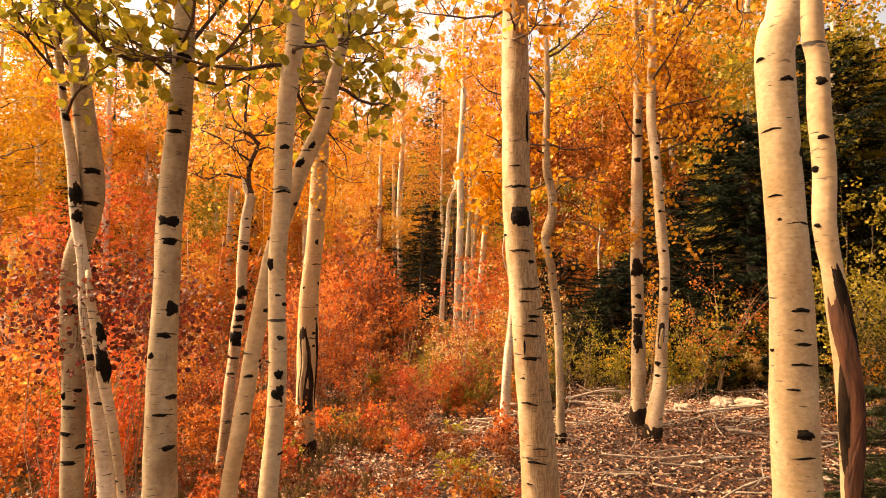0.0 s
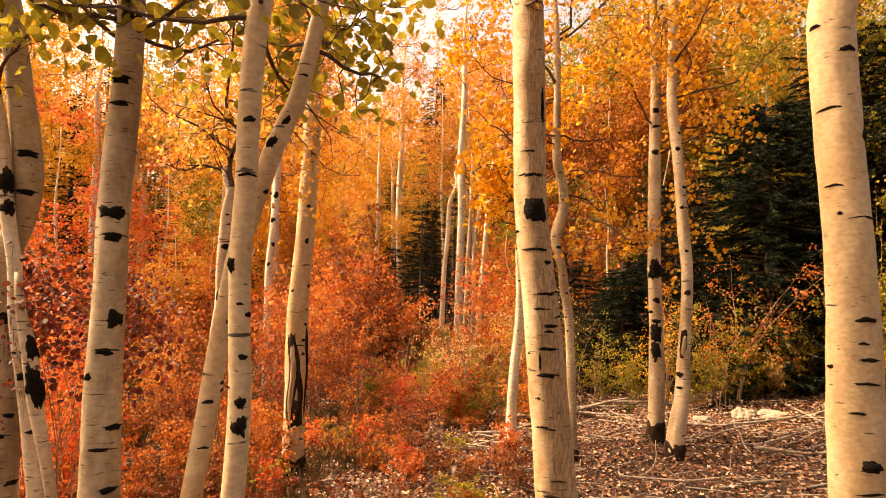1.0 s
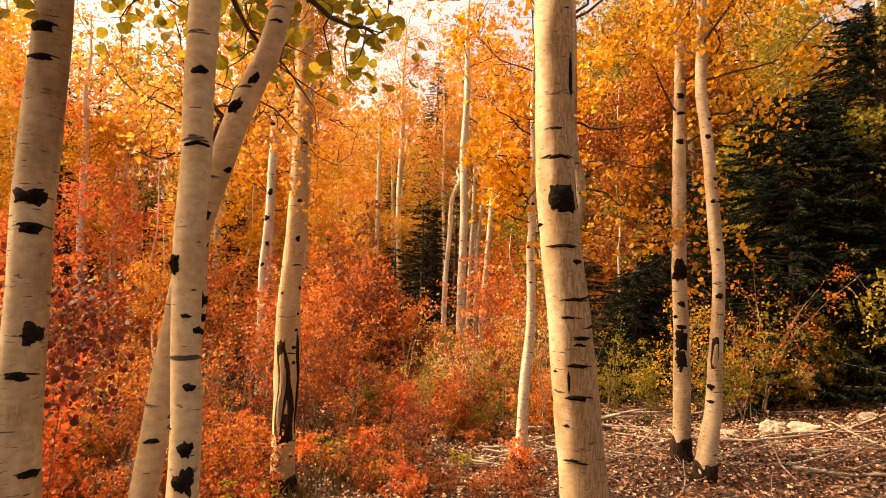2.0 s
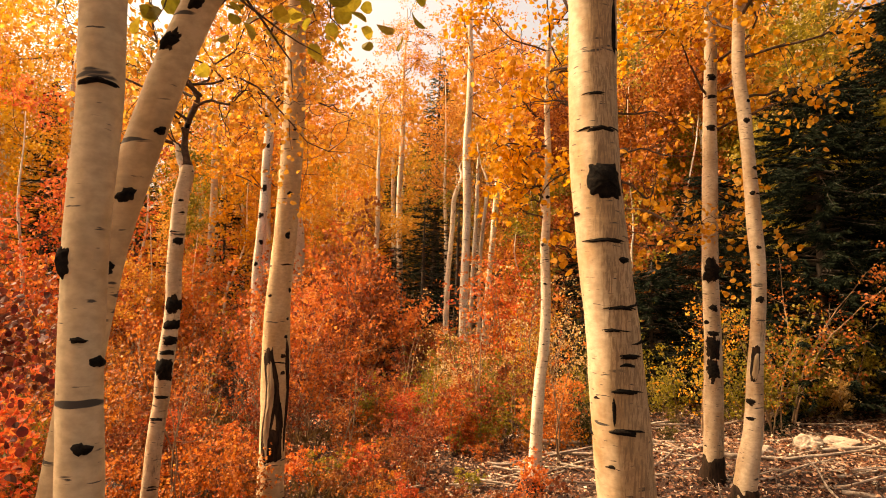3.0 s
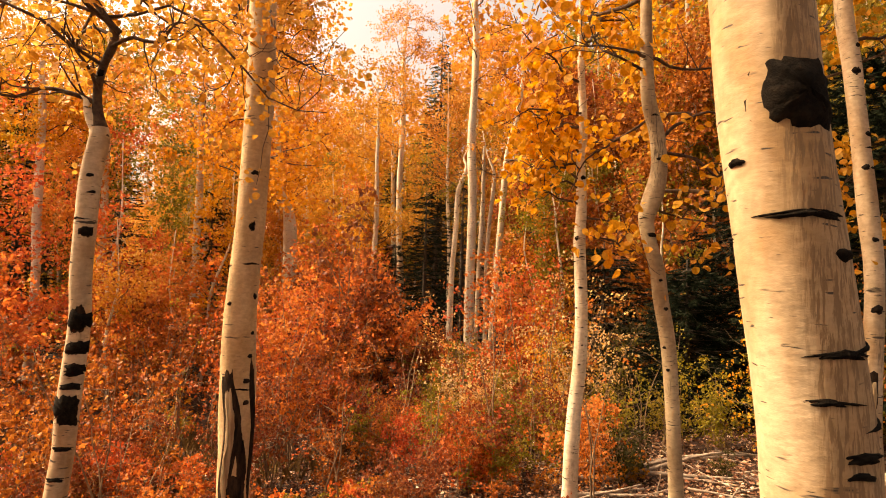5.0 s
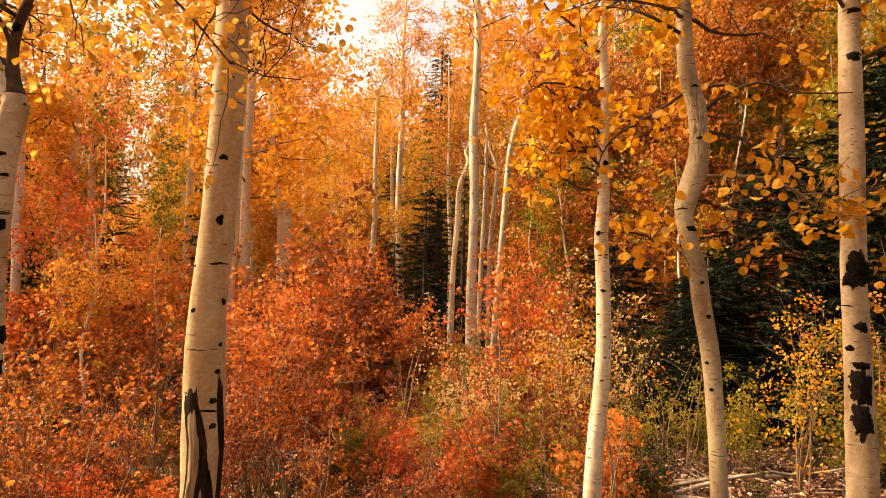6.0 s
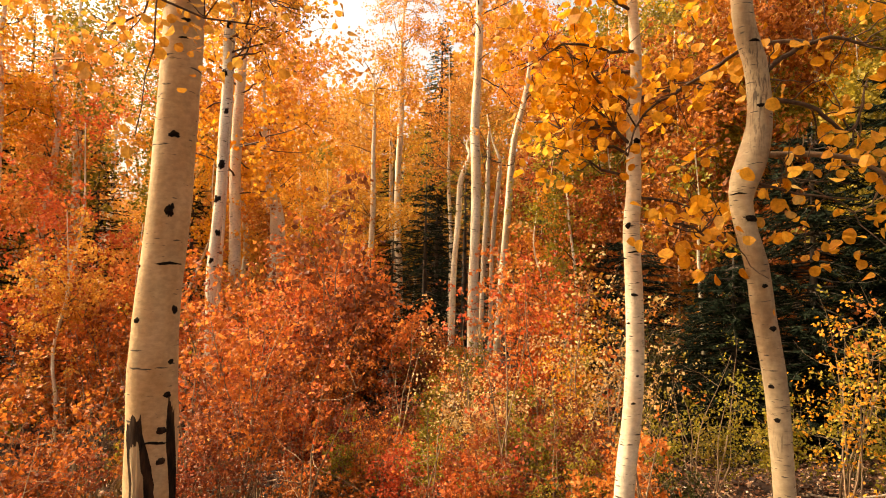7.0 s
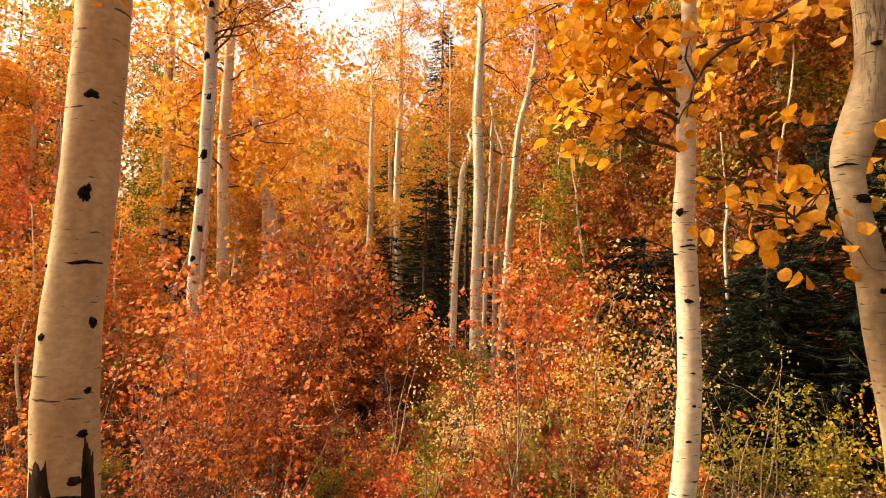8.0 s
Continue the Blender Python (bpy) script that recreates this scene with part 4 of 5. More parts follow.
for k, (x, y) in enumerate([(5.6, 12.0), (7.0, 11.0), (6.2, 14.0), (4.3, 13.6), (8.2, 12.8), (7.6, 9.4), (3.0, 16.0), (5.2, 17.5), (9.0, 15.5), (2.4, 18.5), (7.4, 15.6), (5.0, 15.0), (6.4, 10.4), (4.2, 18.0), (8.8, 10.8), (7.2, 13.0), (3.6, 14.6), (9.6, 13.6), (6.0, 16.2), (8.2, 17.2)]):
    m = pose(x, y, float(gz(x, y)), 0, 0, 61 * k) @ Matrix.Scale(0.85 + 0.05 * (k % 5), 4)
    if (x, y) == (4.3, 13.6):
        OLD_BURNT.matrix_basis = m
    elif (x, y) in [(3.0, 16.0), (5.2, 17.5), (4.2, 18.0), (3.6, 14.6), (2.4, 18.5)]:
        copy_thing(OLD_BURNT, m)
    elif k:
        copy_thing(OLD_OLIVE, m)
    else:
        OLD_OLIVE.matrix_basis = m


def plant_wood():
    rng = np.random.default_rng(77)
    spots = [(m, None) for m in MODELS]
    placed, tries = [], 0
    while len(placed) < 76 and tries < 4000:
        tries += 1
        y = rng.uniform(9.5, 37)
        x = rng.uniform(-0.72, 0.72) * y + rng.normal() * 1.0
        slope = x / y
        if y < 15.5 and abs(x) < 9.5:
            continue
        if -0.065 < slope < 0.03 and y < 27:
            continue
        if -0.185 < slope < -0.085 and y < 25:
            continue
        if -0.09 < slope < 0.10 and y < 20:
            continue
        if abs((x + 0.16) / (y - 3.8) + 0.515) < 0.035 or (y < 22 and -0.64 < slope < -0.50):
            continue
        if any((x - a) ** 2 + (y - b) ** 2 < 1.3 ** 2 for a, b in placed):
            continue
        placed.append((x, y))
    # Those with y below 7 are unseen, added round the camera for its light.
    behind = [(-4.5, -3.5), (4.8, -3.0), (-7.5, -1.0), (8.0, 0.5), (-2.5, -7.0), (3.0, -8.0), (-9.0, -6.0), (9.5, -6.5), (0.5, -10.0), (-6.5, 2.8), (-8.2, 6.0), (7.4, 11.8), (8.6, 9.2), (6.6, 13.6), (9.8, 12.4), (7.0, 7.6), (8.2, 15.0), (5.0, 16.4),
              (-2.5, 21.5), (-3.7, 24.0), (-3.0, 26.5), (-4.6, 27.5), (-3.4, 30.0), (-5.0, 32.0), (-4.0, 34.5), (-2.9, 33.0), (-2.4, 28.0), (-2.7, 31.0), (-5.3, 26.0), (-6.0, 30.0), (-2.0, 25.8), (0.9, 24.0),
              (4.5, 19.0), (6.0, 18.0), (7.5, 17.5), (8.8, 19.0), (10.5, 17.0), (6.8, 21.0), (9.0, 22.0), (3.9, 22.5), (11.0, 20.0), (5.4, 23.5)]
    for k, (x, y) in enumerate(placed + behind):
        right = x > 0.11 * y and y < 24
        kind = rng.choice(5, p=[0.1, 0.2, 0.02, 0.63, 0.05] if right else [0.36, 0.24, 0.03, 0.16, 0.21])
        kind = 0 if kind == 2 and -0.2 < x / y < 0.06 else kind
        s = rng.uniform(0.68, 0.84) if -0.19 < x / y < -0.08 else rng.uniform(0.8, 1.2)
        m = pose(x, y, float(gz(x, y)), rng.normal() * 2.5, rng.normal() * 2.5, rng.uniform(0, 360)) @ Matrix.Scale(s, 4)
        model, first = spots[kind]
        if first is None:
            spots[kind] = (model, True)
            model.matrix_basis = m
        else:
            copy_thing(model, m)
    for kind, (model, first) in enumerate(spots):
        if first is None:
            model.matrix_basis = pose(14.0 + kind, 30.0, float(gz(14 + kind, 30)))


plant_wood()


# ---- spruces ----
def spruce(place, height, reach, label, tiers=26, per=9, seed=1, skirt=0.06, group="spruces", full=0.8, needles=NEEDLE_SHADED, dense=0.7, fine=1.0):
    rng = np.random.default_rng(seed)
    x, y = place
    z0 = float(gz(x, y))
    origin = (x, y, z0)
    tree = tagged(base_at("spruce_tree", origin), label, "tree", group)
    heap = Heap()
    line = [(x, y, z0 + height * u) for u in np.linspace(-0.02, 1, 12)]
    tube(heap, line, np.linspace(0.018 * height + 0.01, 0.006, 12), 10)
    part("trunk", heap.mesh("trunk", SPRUCE_BARK, origin), tree)
    wood, green = Heap(), Heap()
    for t in range(tiers):
        u = skirt + (0.985 - skirt) * t / tiers
        for _ in range(per):
            long_ = reach * (1 - u) ** full * rng.uniform(0.7, 1.12) + 0.06
            a = rng.uniform(0, 2 * np.pi)
            start = np.array([x, y, z0 + height * (u + rng.normal() * 0.008)])
            bough = crooked(rng, start, (math.cos(a), math.sin(a), rng.uniform(-0.35, 0.05)), long_, 4, 0.08, 0.03)
            tube(wood, bough, np.linspace(0.006 + 0.008 * long_, 0.002, 5), 3, False)
            n = int((30 + 62 * long_) * dense)
            w = rng.uniform(0.15, 1, n) ** 0.8
            pos = np.stack([np.interp(w * 4, range(5), bough[:, k]) for k in range(3)], -1)
            d = bough[-1] - bough[0]
            d /= np.linalg.norm(d)
            side = np.cross(d, [0, 0, 1.0])
            ways = d[None] * rng.uniform(0.3, 1.0, n)[:, None] + side[None] * rng.uniform(-1, 1, n)[:, None] + rng.normal(size=(n, 3)) * 0.25 - np.array([0, 0, 0.2])
            ways /= np.linalg.norm(ways, axis=1, keepdims=True)
            s = (0.035 + min(0.05, 0.05 * reach) + 0.10 * long_ * (1 - w)) * fine * rng.uniform(0.6, 1.2, n)
            flatw = np.cross(ways, rng.normal(size=(n, 3)))
            flatw /= np.linalg.norm(flatw, axis=1, keepdims=True)
            wide = (0.005 + 0.009 * rng.random(n)) * min(1.0, 0.3 + 0.5 * reach) * fine ** 0.5
            tris = np.stack([pos + flatw * wide[:, None], pos + ways * s[:, None], pos - flatw * wide[:, None]], 1)
            green.add(tris.reshape(-1, 3), np.arange(n * 3).reshape(n, 3))
    tagged(part("branchwork", wood.mesh("branchwork", SPRUCE_BARK, origin), tree), kind="stuff")
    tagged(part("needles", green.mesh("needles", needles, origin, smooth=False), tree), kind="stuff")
    return tree


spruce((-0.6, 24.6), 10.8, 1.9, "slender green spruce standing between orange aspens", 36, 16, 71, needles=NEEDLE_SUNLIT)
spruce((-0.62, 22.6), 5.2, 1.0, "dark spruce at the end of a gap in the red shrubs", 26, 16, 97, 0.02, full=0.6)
# added dark shape that gives the shade in a gap of the shrubs
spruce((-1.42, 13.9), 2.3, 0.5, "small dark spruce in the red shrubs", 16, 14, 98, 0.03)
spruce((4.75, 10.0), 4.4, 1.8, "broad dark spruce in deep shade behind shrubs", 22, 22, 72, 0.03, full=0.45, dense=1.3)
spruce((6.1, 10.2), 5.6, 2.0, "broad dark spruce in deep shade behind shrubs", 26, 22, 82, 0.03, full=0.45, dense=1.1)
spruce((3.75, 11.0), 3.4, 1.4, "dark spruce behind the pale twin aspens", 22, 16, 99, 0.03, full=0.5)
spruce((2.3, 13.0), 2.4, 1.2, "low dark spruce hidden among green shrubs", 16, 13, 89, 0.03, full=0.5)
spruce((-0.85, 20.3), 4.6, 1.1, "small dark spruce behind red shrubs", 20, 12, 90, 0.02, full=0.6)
# added to make the shaded hollow behind the shrubs dark
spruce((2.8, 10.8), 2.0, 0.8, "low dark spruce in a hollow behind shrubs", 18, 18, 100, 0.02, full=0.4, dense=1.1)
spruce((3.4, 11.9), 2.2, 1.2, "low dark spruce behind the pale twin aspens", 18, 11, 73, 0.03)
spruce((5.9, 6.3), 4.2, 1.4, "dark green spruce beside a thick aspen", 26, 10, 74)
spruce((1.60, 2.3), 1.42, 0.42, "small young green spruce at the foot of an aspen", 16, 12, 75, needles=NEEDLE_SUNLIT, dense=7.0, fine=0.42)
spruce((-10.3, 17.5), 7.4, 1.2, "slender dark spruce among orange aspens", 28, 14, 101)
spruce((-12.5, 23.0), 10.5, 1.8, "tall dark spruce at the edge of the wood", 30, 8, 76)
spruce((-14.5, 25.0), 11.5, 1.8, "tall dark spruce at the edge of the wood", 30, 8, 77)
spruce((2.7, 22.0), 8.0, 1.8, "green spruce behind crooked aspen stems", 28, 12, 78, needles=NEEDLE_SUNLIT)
# two more added low spruces whose dark mass stands for shade between shrubs
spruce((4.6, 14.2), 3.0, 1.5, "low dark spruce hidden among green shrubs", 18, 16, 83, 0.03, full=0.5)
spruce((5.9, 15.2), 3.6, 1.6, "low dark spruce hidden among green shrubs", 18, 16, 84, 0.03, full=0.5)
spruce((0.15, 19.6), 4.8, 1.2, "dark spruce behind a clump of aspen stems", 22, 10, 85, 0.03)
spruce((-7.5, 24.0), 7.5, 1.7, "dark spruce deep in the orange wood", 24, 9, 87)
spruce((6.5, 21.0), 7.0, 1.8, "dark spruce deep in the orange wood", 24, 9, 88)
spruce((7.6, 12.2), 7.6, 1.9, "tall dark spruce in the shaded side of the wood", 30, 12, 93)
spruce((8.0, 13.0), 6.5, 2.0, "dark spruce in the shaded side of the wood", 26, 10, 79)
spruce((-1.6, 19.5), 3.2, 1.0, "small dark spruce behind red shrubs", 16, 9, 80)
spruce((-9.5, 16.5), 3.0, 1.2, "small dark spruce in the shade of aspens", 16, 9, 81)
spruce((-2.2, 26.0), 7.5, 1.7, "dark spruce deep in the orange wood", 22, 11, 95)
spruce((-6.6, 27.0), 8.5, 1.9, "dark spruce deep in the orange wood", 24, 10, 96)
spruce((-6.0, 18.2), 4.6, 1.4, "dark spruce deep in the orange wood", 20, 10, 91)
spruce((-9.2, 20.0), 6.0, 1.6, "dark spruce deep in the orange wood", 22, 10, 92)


# ---- undergrowth ----
def shrub_meshes(seed, height, wide, stems, count, leaf, first=3, form=KITE_LEAF, bigger=1.0, fewer=1.0):
    rng = np.random.default_rng(seed)
    wood, green = Heap(), Heap()
    for _ in range(stems):
        a = rng.uniform(0, 2 * np.pi)
        lean = rng.uniform(0.05, wide / height)
        line = crooked(rng, (rng.normal() * 0.05, rng.normal() * 0.05, -0.03), (math.cos(a) * lean, math.sin(a) * lean, 1), height * (rng.uniform(0.9, 1.05) if first > 5 else rng.uniform(0.6, 1.0)), 9, 0.10, 0.02)
        tube(wood, line, np.linspace(0.005 if first > 5 else 0.004 + 0.004 * height, 0.0015, len(line)), 3, False)
        leafy = [line[first:]]
        for _ in range(4):
            i = rng.integers(first, 9)
            twig = crooked(rng, line[i], rng.normal(size=3) * (1, 1, 0.5) + (0, 0, 0.35), height * (rng.uniform(0.08, 0.16) if first > 5 else rng.uniform(0.12, 0.3)), 4, 0.25, 0.02)
            tube(wood, twig, np.linspace(0.003, 0.001, len(twig)), 3, False)
            leafy.append(twig[1:])
        leaves(green, spread_leaves(rng, np.concatenate(leafy), int(fewer * count) // stems, 0.04 + 0.035 * height, 0 if first > 5 else 9), leaf * bigger, rng, form)
    return wood, green


KINDS = {"red": (RED, "red-orange autumn shrub"), "orange": (BURNT, "burnt orange autumn shrub"), "gold": (GOLD, "golden autumn shrub"), "rust": (RUST, "dark rust-red shrub"), "wine": (WINE, "dark wine-red shrub"),
         "olive": (OLIVE, "olive green shrub turning yellow"), "green": (GREEN, "dark green leafy shrub"), "pale": (PALE, "pale yellow sapling")}
SHAPES = {"tall": (2.0, 0.75, 6, 2000, 0.040), "mid": (1.15, 0.6, 6, 1500, 0.036), "low": (0.5, 0.35, 5, 480, 0.034), "thin": (2.1, 0.4, 4, 800, 0.032), "spray": (2.2, 0.40, 4, 520, 0.027, 7, ROUND_LEAF), "whip": (2.2, 0.3, 3, 110, 0.034)}
SIZE_WORD = {"tall": "tall bushy", "mid": "knee-high to waist-high", "low": "low", "thin": "thin upright", "spray": "loose spreading", "whip": "bare-stemmed upright"}
SHRUBS, THICKET = {}, {}


def shrub(kind, shape, x, y, scale=1.0, turn=0.0):
    """One shrub; past the near half of the wood it joins the thicket."""
    key = (kind, shape)
    if key not in SHRUBS:
        wood, green = shrub_meshes(200 + 7 * len(SHRUBS), *SHAPES[shape])
        SHRUBS[key] = (wood, green, wood.mesh("branchwork", STEM), green.mesh("foliage", KINDS[kind][0], smooth=False))
    wood, green, wood_mesh, green_mesh = SHRUBS[key]
    z = float(gz(x, y))
    if y > 11.8 or abs(x) > 5.5:
        if (kind, shape, "far") not in SHRUBS:
            SHRUBS[kind, shape, "far"] = shrub_meshes(200 + 7 * len(SHRUBS), *SHAPES[shape], form=KITE_LEAF, bigger=1.15, fewer=0.8)
        wood, green = SHRUBS[kind, shape, "far"]
        m = pose(x, y, z, 0, 0, turn) @ Matrix.Scale(scale, 4)
        rot, move = np.array(m.to_3x3()), np.array(m.translation)
        for source, target in ((wood, "wood"), (green, kind)):
            heap = THICKET.setdefault(target, Heap())
            start = heap.n
            heap.v += [v @ rot.T.astype(np.float32) + move.astype(np.float32) for v in source.v]
            for k, some in source.f.items():
                heap.f.setdefault(k, []).extend(f + start for f in some)
            heap.n += source.n
        return
    ob = base_at("shrub", (x, y, z))
    ob.rotation_euler[2], ob.scale = radians(turn), (scale,) * 3
    tagged(ob, SIZE_WORD[shape] + " " + KINDS[kind][1] + " on the forest floor", "shrub", "understory shrubs")
    tagged(part("branchwork", wood_mesh, ob), kind="stuff")
    tagged(part("foliage", green_mesh, ob), kind="stuff")


# shrubs that stand out along the walk
for spec in [("pale", "thin", 0.95, 9.8, 0.95), ("pale", "thin", 1.15, 9.6, 0.7), ("red", "tall", 0.7, 11.2, 1.15), ("orange", "tall", 1.25, 11.6, 1.2), ("pale", "thin", 0.15, 10.3, 0.78), ("pale", "thin", 0.02, 10.5, 0.62), ("pale", "mid", 0.25, 10.2, 0.9),
             ("orange", "mid", 0.35, 10.6, 1.0), ("red", "tall", -2.5, 14.0, 1.45), ("red", "tall", -1.7, 14.4, 1.3), ("orange", "tall", -3.0, 14.2, 1.4), ("red", "tall", -1.6, 14.6, 0.9),
             ("red", "thin", 3.8, 9.0, 1.15), ("orange", "thin", 3.45, 8.7, 0.9), ("gold", "thin", 2.75, 8.8, 0.9), ("olive", "thin", 2.95, 9.2, 0.9),
             ("red", "tall", -1.75, 12.1, 1.15), ("red", "tall", -1.95, 12.6, 1.4), ("red", "tall", -2.35, 11.7, 1.05), ("red", "tall", -1.72, 13.2, 1.3), ("orange", "tall", -4.6, 12.3, 1.35), ("red", "tall", -6.6, 11.4, 1.4), ("wine", "spray", -2.15, 3.8, 0.98), ("wine", "spray", -1.85, 3.6, 0.93), ("wine", "spray", -1.79, 3.7, 0.88), ("wine", "spray", -2.35, 3.9, 1.0), ("wine", "spray", -1.92, 3.72, 0.92), ("red", "tall", -2.9, 5.5, 1.05), ("red", "tall", -3.3, 4.6, 0.95), ("red", "tall", -2.6, 5.0, 0.9), ("orange", "mid", -1.65, 6.6, 0.75),
             ("orange", "low", -0.95, 8.2, 0.8), ("olive", "mid", 0.5, 9.6, 0.8), ("olive", "mid", 0.95, 10.4, 0.95), ("olive", "mid", 0.05, 9.1, 0.6), ("olive", "mid", -0.4, 9.6, 0.6), ("olive", "mid", -1.0, 9.9, 0.6), ("red", "tall", 0.95, 10.9, 1.1), ("pale", "thin", 0.72, 10.4, 1.05), ("gold", "thin", 1.25, 10.6, 1.0), ("gold", "thin", 1.0, 9.9, 0.75), ("olive", "mid", 0.3, 8.6, 0.5), ("olive", "mid", 0.75, 8.9, 0.6), ("orange", "mid", -2.6, 6.0, 0.6), ("olive", "mid", 1.5, 9.2, 0.7), ("olive", "thin", 2.0, 9.4, 0.7),
             ("olive", "mid", 3.6, 9.25, 1.1), ("olive", "mid", 3.25, 9.0, 0.8), ("olive", "mid", 4.1, 9.3, 1.15), ("olive", "mid", 4.6, 9.2, 1.1), ("pale", "mid", 4.35, 9.0, 0.7), ("olive", "tall", 5.0, 9.4, 0.75),
             ("olive", "tall", 4.7, 7.3, 1.2), ("olive", "tall", 5.3, 8.0, 1.2), ("gold", "mid", 4.9, 7.0, 1.0), ("olive", "mid", 2.7, 9.5, 0.8), ("olive", "mid", 2.3, 9.7, 0.65)]:
    shrub(*spec, turn=spec[2] * 97 % 360)


def plant_shrubs():
    rng = np.random.default_rng(99)

    def zone(n, xa, xb, ya, yb, kinds, weights, shapes, low, high, keep=lambda x, y: True):
        for _ in range(n):
            x, y = rng.uniform(xa, xb), rng.uniform(ya, yb)
            lane = -0.085 * (y - 4.8) - 0.6 < x + 0.16 < 0.035 * (y - 4.8) + (y > 15) * 0.6
            if keep(x, y) and not (y > 11.3 and lane):
                kind, shape, scale, turn = rng.choice(kinds, p=weights), rng.choice(shapes), rng.uniform(low, high), rng.uniform(0, 360)
                if 7.5 < y < 17 and (abs((x + 0.13) / (y - 2) + 0.61) < 0.05 or abs((x + 0.13) / (y - 2) + 0.385) < 0.035) and shape != "whip":
                    shape = "low"
                elif lane and y > 8.5 and shape == "tall":
                    shape, scale = "mid", 0.75 * scale
                shrub(kind, shape, x, y, scale, turn)

    left, share = ["red", "orange", "gold", "rust", "olive"], [0.43, 0.33, 0.02, 0.14, 0.08]
    zone(75, -8.5, -0.3, 9.0, 16.0, left, share, ["tall", "mid"], 0.6, 1.2)
    zone(26, -9.5, -0.8, 11.5, 16.5, ["red", "orange", "rust"], [0.58, 0.34, 0.08], ["tall"], 1.2, 1.75, lambda x, y: not (y < 13.4 and -0.47 < (x + 0.1) / (y - 4.0) < -0.2))
    zone(44, -6.5, -1.9, 6.6, 9.2, left, share, ["mid", "mid", "tall"], 0.6, 1.0)
    zone(46, -1.5, 1.1, 8.0, 12.0, left, [0.24, 0.38, 0.02, 0.24, 0.12], ["mid", "low"], 0.5, 0.95)
    zone(27, -5.5, -1.2, 4.2, 7.0, left, [0.16, 0.22, 0.04, 0.55, 0.03], ["low", "mid"], 0.55, 0.85)
    zone(70, -2.2, 0.7, 4.3, 9.0, left, [0.22, 0.38, 0.02, 0.33, 0.05], ["low"], 0.45, 1.0)
    dark, shade = ["green", "olive", "gold", "orange", "rust"], [0.62, 0.16, 0.06, 0.05, 0.11]
    zone(62, 1.2, 8.0, 10.0, 15.0, dark, shade, ["tall", "mid", "mid"], 0.5, 0.85)
    zone(34, 4.0, 8.0, 6.5, 10.5, dark, shade, ["mid", "tall"], 0.55, 0.9)
    zone(14, 1.3, 4.2, 8.4, 9.8, dark, shade, ["low", "mid"], 0.4, 0.7, lambda x, y: y > 9.0 or x < 2.6)
    zone(64, -6.5, 1.2, 5.6, 11.6, ["red", "orange", "olive"], [0.45, 0.4, 0.15], ["whip"], 0.5, 1.05, lambda x, y: y > 7.5 or x < -1.9)
    zone(13, 1.2, 5.2, 8.8, 11.6, ["gold", "olive", "green"], [0.2, 0.5, 0.3], ["whip"], 0.35, 0.7)
    for _ in range(60):
        y = rng.uniform(11.3, 21.0)
        x = -0.16 + rng.uniform(-0.085, 0.04) * (y - 4.8)
        shrub(rng.choice(["rust", "olive", "orange", "red"], p=[0.25, 0.3, 0.25, 0.2]), rng.choice(["low", "mid"]), x, y, rng.uniform(0.6, 1.0), rng.uniform(0, 360))
    zone(60, -12, 10, 16, 23, ["red", "orange", "gold", "olive"], [0.3, 0.35, 0.15, 0.2], ["tall"], 0.9, 1.4)


plant_shrubs()
for kind, heap in THICKET.items():
    if kind == "wood":
        tagged(new("thicket_twigs", heap.mesh("thicket_twigs", STEM)), "thin brown stems of the farther undergrowth", "undergrowth", kind="stuff")
    else:
        tagged(new("thicket", heap.mesh("thicket", KINDS[kind][0], smooth=False)), "farther undergrowth of " + KINDS[kind][1] + "s", "undergrowth", kind="stuff")


def litter():
    """Fallen leaves lying on the floor, thick near the walk."""
    rng = np.random.default_rng(7)
    heap = Heap()
    for n, x0, x1, y0, y1, size in ((72000, -6, 6.5, 0.5, 12.5, 0.042), (90000, -2.8, 6.6, 2.4, 10.8, 0.032), (16000, -10, 10, 8, 20, 0.06), (26000, -10, 10, -9, 6, 0.045)):
        x, y = rng.uniform(x0, x1, n), rng.uniform(y0, y1, n)
        edge = np.minimum(np.minimum(x - x0, x1 - x), np.minimum(y - y0, y1 - y)) + 0.4 * np.sin(1.7 * x + 2.1 * y) + 0.3 * np.sin(3.1 * y - 2.3 * x)
        kept = rng.random(n) < np.clip(edge / 1.6, 0, 1)
        x, y, n = x[kept], y[kept], int(kept.sum())
        z = gz(x, y) + 0.012 + rng.random(n) ** 3 * 0.06
        leaves(heap, np.stack([x, y, z], -1), size, rng, KITE_LEAF, 0.4, 0.45)
    ob = new("leaf_litter", heap.mesh("leaf_litter", LITTER, smooth=False))
    tagged(ob, "brown and tan fallen leaves covering the ground", "leaf litter", kind="stuff")


litter()


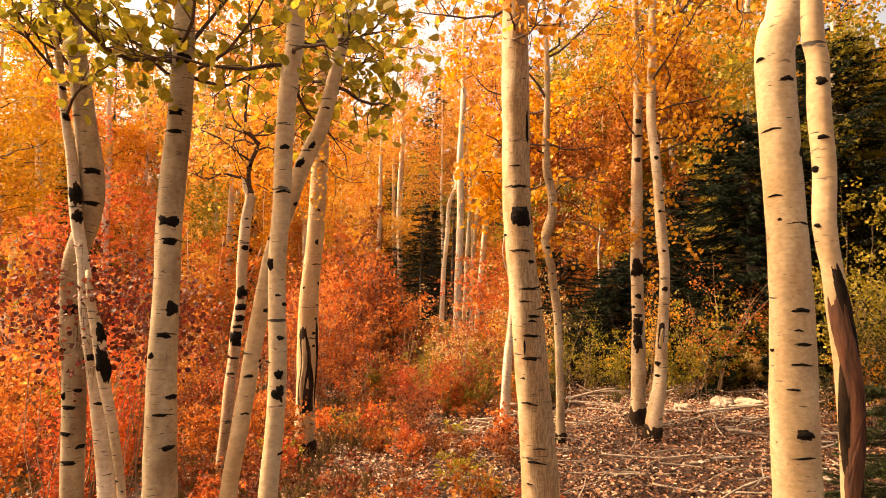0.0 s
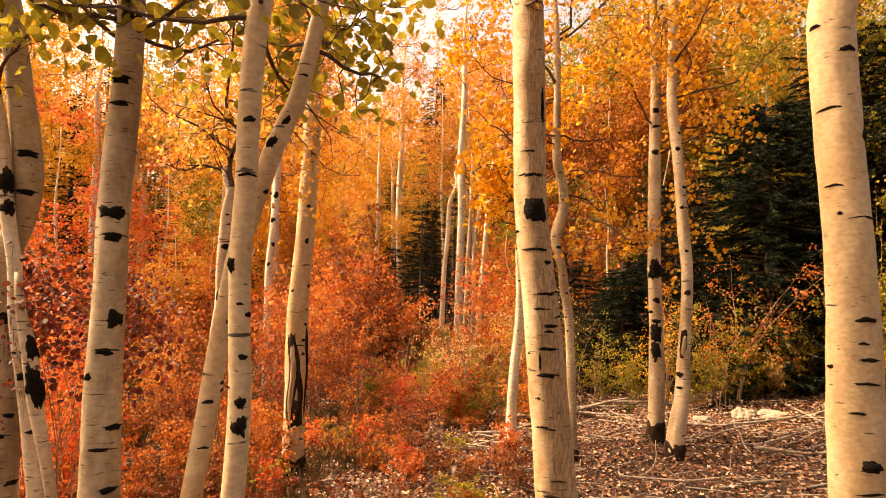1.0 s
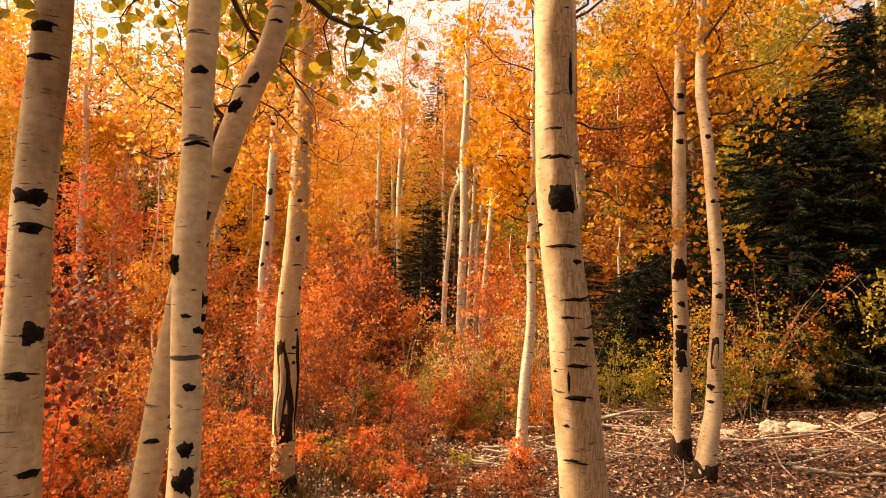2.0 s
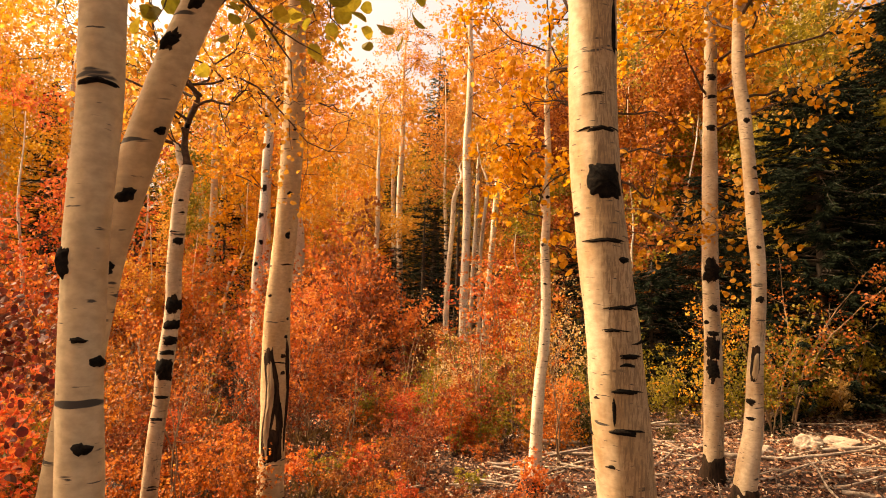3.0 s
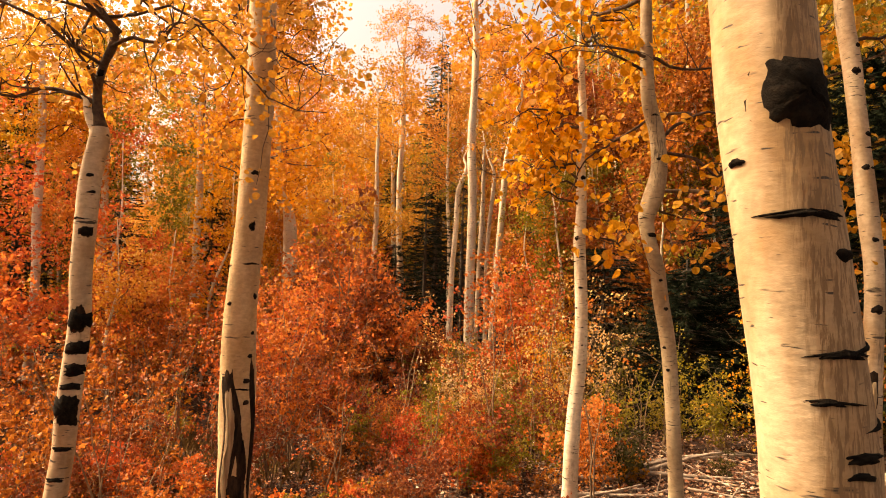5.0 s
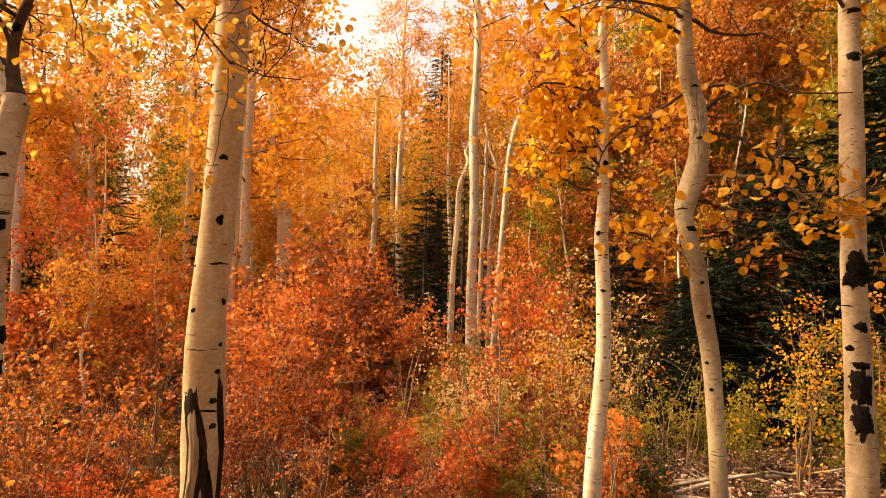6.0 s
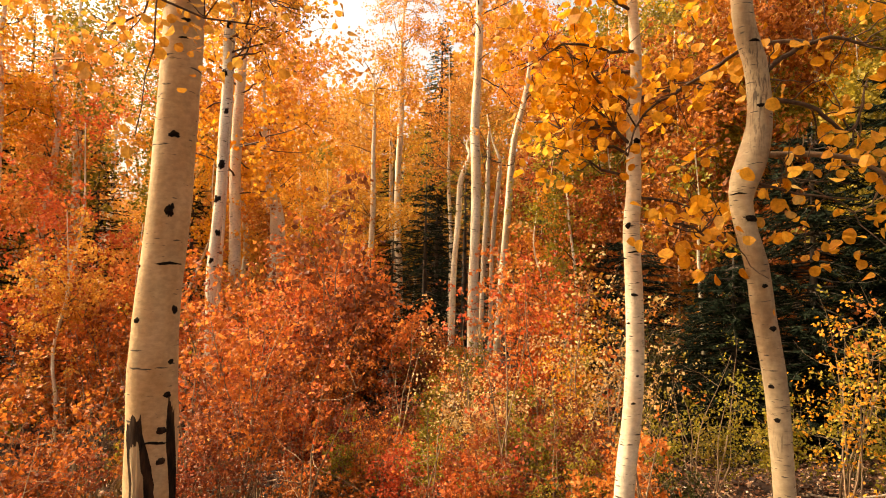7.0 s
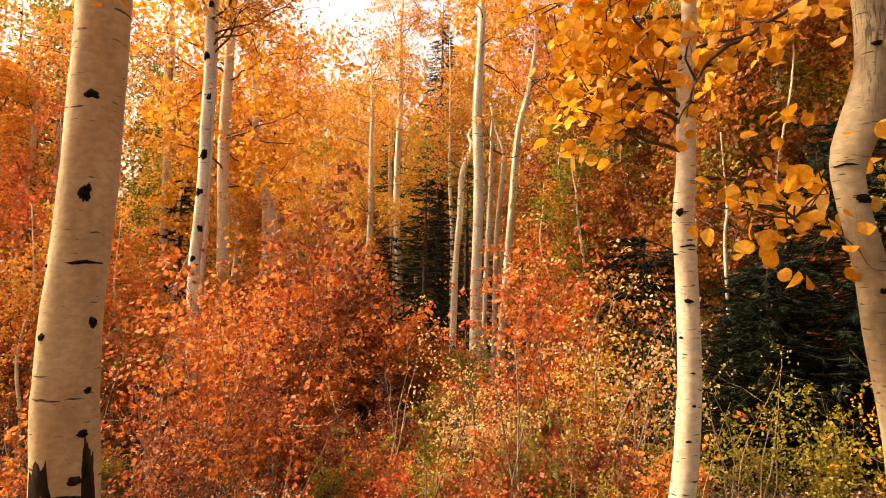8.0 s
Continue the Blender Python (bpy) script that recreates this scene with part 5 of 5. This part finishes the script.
def dry_grass():
    rng = np.random.default_rng(8)
    heap = Heap()
    n = 15000
    x, y = rng.uniform(-6, -0.6, n), rng.uniform(3.2, 12, n)
    keep = np.sin(1.9 * x + 0.8 * y) + np.sin(2.6 * y - x) > -0.7
    x, y = x[keep], y[keep]
    n = len(x)
    foot = np.stack([x, y, gz(x, y)], -1)
    h, a = rng.uniform(0.05, 0.2, n), rng.uniform(0, 2 * np.pi, n)
    lean = np.stack([np.cos(a), np.sin(a), 0 * a], -1) * (h * rng.uniform(0.1, 0.7, n))[:, None]
    side = np.stack([-np.sin(a), np.cos(a), 0 * a], -1) * 0.003
    tip = foot + lean + np.stack([0 * h, 0 * h, h], -1)
    middle = foot + lean * 0.3 + np.stack([0 * h, 0 * h, h * 0.6], -1)
    heap.add(np.stack([foot - side, foot + side, middle + side, tip, middle - side], 1).reshape(-1, 3), np.arange(n * 5).reshape(n, 5))
    ob = new("dry_grass", heap.mesh("dry_grass", GRASS, smooth=False))
    tagged(ob, "dry straw-coloured grass blades between low plants", "grass", kind="stuff")


dry_grass()


def far_wood():
    """The leafy mass of the wood past the last trees that can be told apart."""
    rng = np.random.default_rng(9)
    n, tuft = 170000, 14
    x, y = rng.uniform(-46, 46, n // tuft), rng.uniform(40, 52, n // tuft)
    gap = np.exp(-((x / y + 0.108) / 0.042) ** 4)
    crest = 17.0 + 3.2 * np.sin(0.9 * x) + 2.2 * np.sin(2.3 * x + 1) - 6.5 * gap - 8.0 * np.exp(-(((x + 0.16) / (y - 3.8) + 0.515) / 0.03) ** 4) - 6.0 / (1 + np.exp((x / y + 0.25) / 0.025))
    z = gz(x, y) + rng.random(n // tuft) ** 1.1 * crest
    place = np.repeat(np.stack([x, y, z], -1), tuft, 0)
    place = place + rng.normal(size=place.shape) * (0.42, 0.42, 0.34)
    place[:, 2] = np.maximum(place[:, 2], gz(place[:, 0], place[:, 1]))
    for words, chosen, material in (("distant orange autumn woods closing the view", place[:, 0] < 6.5, ORANGE), ("distant olive and golden woods closing the view", place[:, 0] >= 6.5, OLIVE)):
        heap = Heap()
        leaves(heap, place[chosen], 0.36, rng, TRI_LEAF)
        tagged(new("far_woods", heap.mesh("far_woods", material, smooth=False)), words, "woods", kind="stuff")


far_wood()


# ---- dead wood and rocks on the open floor ----
def fallen_stick(x, y, length, thick, turn, tilt, label, seed):
    rng = np.random.default_rng(seed)
    z = float(gz(x, y))
    ob = tagged(base_at("fallen_stick", (x, y, z)), label, "stick", "dead wood on the ground")
    a = radians(turn)
    line = crooked(rng, (-math.cos(a) * length / 2, -math.sin(a) * length / 2, thick), (math.cos(a), math.sin(a), tilt), length, 9, 0.07)
    line[:, 2] = [max(thick, p[2] * 0.6 + float(gz(x + p[0], y + p[1])) - z) for p in line]
    heap = Heap()
    tube(heap, line, np.linspace(thick, thick * 0.45, 10) * (1 + rng.normal(size=10) * 0.08), 7)
    part("stem", heap.mesh("stem", DEAD), ob)
    for _ in range(rng.integers(0, 4)):
        i = rng.integers(2, 9)
        side = Heap()
        tube(side, crooked(rng, line[i], rng.normal(size=3) * (1, 1, 0.3) + (0, 0, 0.25), length * rng.uniform(0.12, 0.3), 5, 0.2), np.linspace(thick * 0.4, 0.002, 6), 5)
        part("twig", side.mesh("twig", DEAD), ob)


def strew_sticks():
    rng = np.random.default_rng(21)
    for k in range(185):
        x, y = rng.uniform(0.8, 5.4), rng.uniform(4.2, 9.4)
        if (x - 2.1) ** 2 + (y - 6.7) ** 2 < 0.2:
            continue
        fallen_stick(x, y, rng.uniform(0.3, 1.2), rng.uniform(0.004, 0.015), rng.uniform(-40, 40) + (90 if rng.random() < 0.2 else 0), rng.uniform(0, 0.2), "dry grey stick lying on fallen leaves", 300 + k)
    for k in range(16):
        fallen_stick(rng.uniform(-1.3, 0.9), rng.uniform(5.5, 8.2), rng.uniform(0.4, 1.1), rng.uniform(0.006, 0.013), rng.uniform(-30, 30), 0.1, "thin dry stick among low plants", 400 + k)


strew_sticks()
for k, (x, y, long_, thick, turn) in enumerate([(2.0, 9.0, 1.9, 0.03, 8), (1.5, 8.3, 1.3, 0.02, 14), (1.75, 8.15, 1.2, 0.016, 6), (2.3, 8.5, 1.4, 0.022, -3), (0.9, 8.0, 1.1, 0.016, 9), (3.9, 7.2, 1.3, 0.018, 12), (1.6, 8.6, 1.5, 0.026, 2), (1.9, 8.75, 1.4, 0.022, -5), (3.2, 7.4, 1.7, 0.02, -12), (4.1, 7.9, 1.5, 0.026, 16), (0.1, 7.0, 1.1, 0.016, 10), (3.4, 6.3, 1.2, 0.018, -22)]):
    fallen_stick(x, y, long_, thick, turn, 0.05, "weathered grey fallen branch on the clearing floor", 500 + k)


def rock(x, y, sx, sy, sz, label, seed):
    rng = np.random.default_rng(seed)
    bm = bmesh.new()
    bmesh.ops.create_icosphere(bm, subdivisions=4, radius=1.0)
    shift = Vector(rng.uniform(-20, 20, 3))
    for v in bm.verts:
        p = v.co.copy()
        d = 1 + 0.34 * noise.noise(p * 1.1 + shift) + 0.16 * noise.noise(p * 2.7 + shift) + 0.06 * noise.noise(p * 7 + shift)
        v.co = Vector((p.x * sx, p.y * sy, p.z * sz)) * d
        v.co.z = max(v.co.z, -0.4 * sz)
    me = bpy.data.meshes.new("rock")
    bm.to_mesh(me)
    bm.free()
    me.materials.append(ROCK)
    ob = new("rock", me)
    ob.location = (x, y, float(gz(x, y)) + 0.1 * sz)
    tagged(ob, label, "rock", "pale rocks in the clearing")


rock(3.47, 8.05, 0.15, 0.13, 0.14, "pale rounded rock among dead sticks", 1)
rock(3.82, 8.12, 0.21, 0.15, 0.09, "broad flat pale rock among dead sticks", 2)
rock(2.92, 7.85, 0.13, 0.10, 0.08, "small pale rock on fallen leaves", 3)
rock(4.6, 8.2, 0.15, 0.12, 0.10, "small grey rock at the clearing's edge", 4)
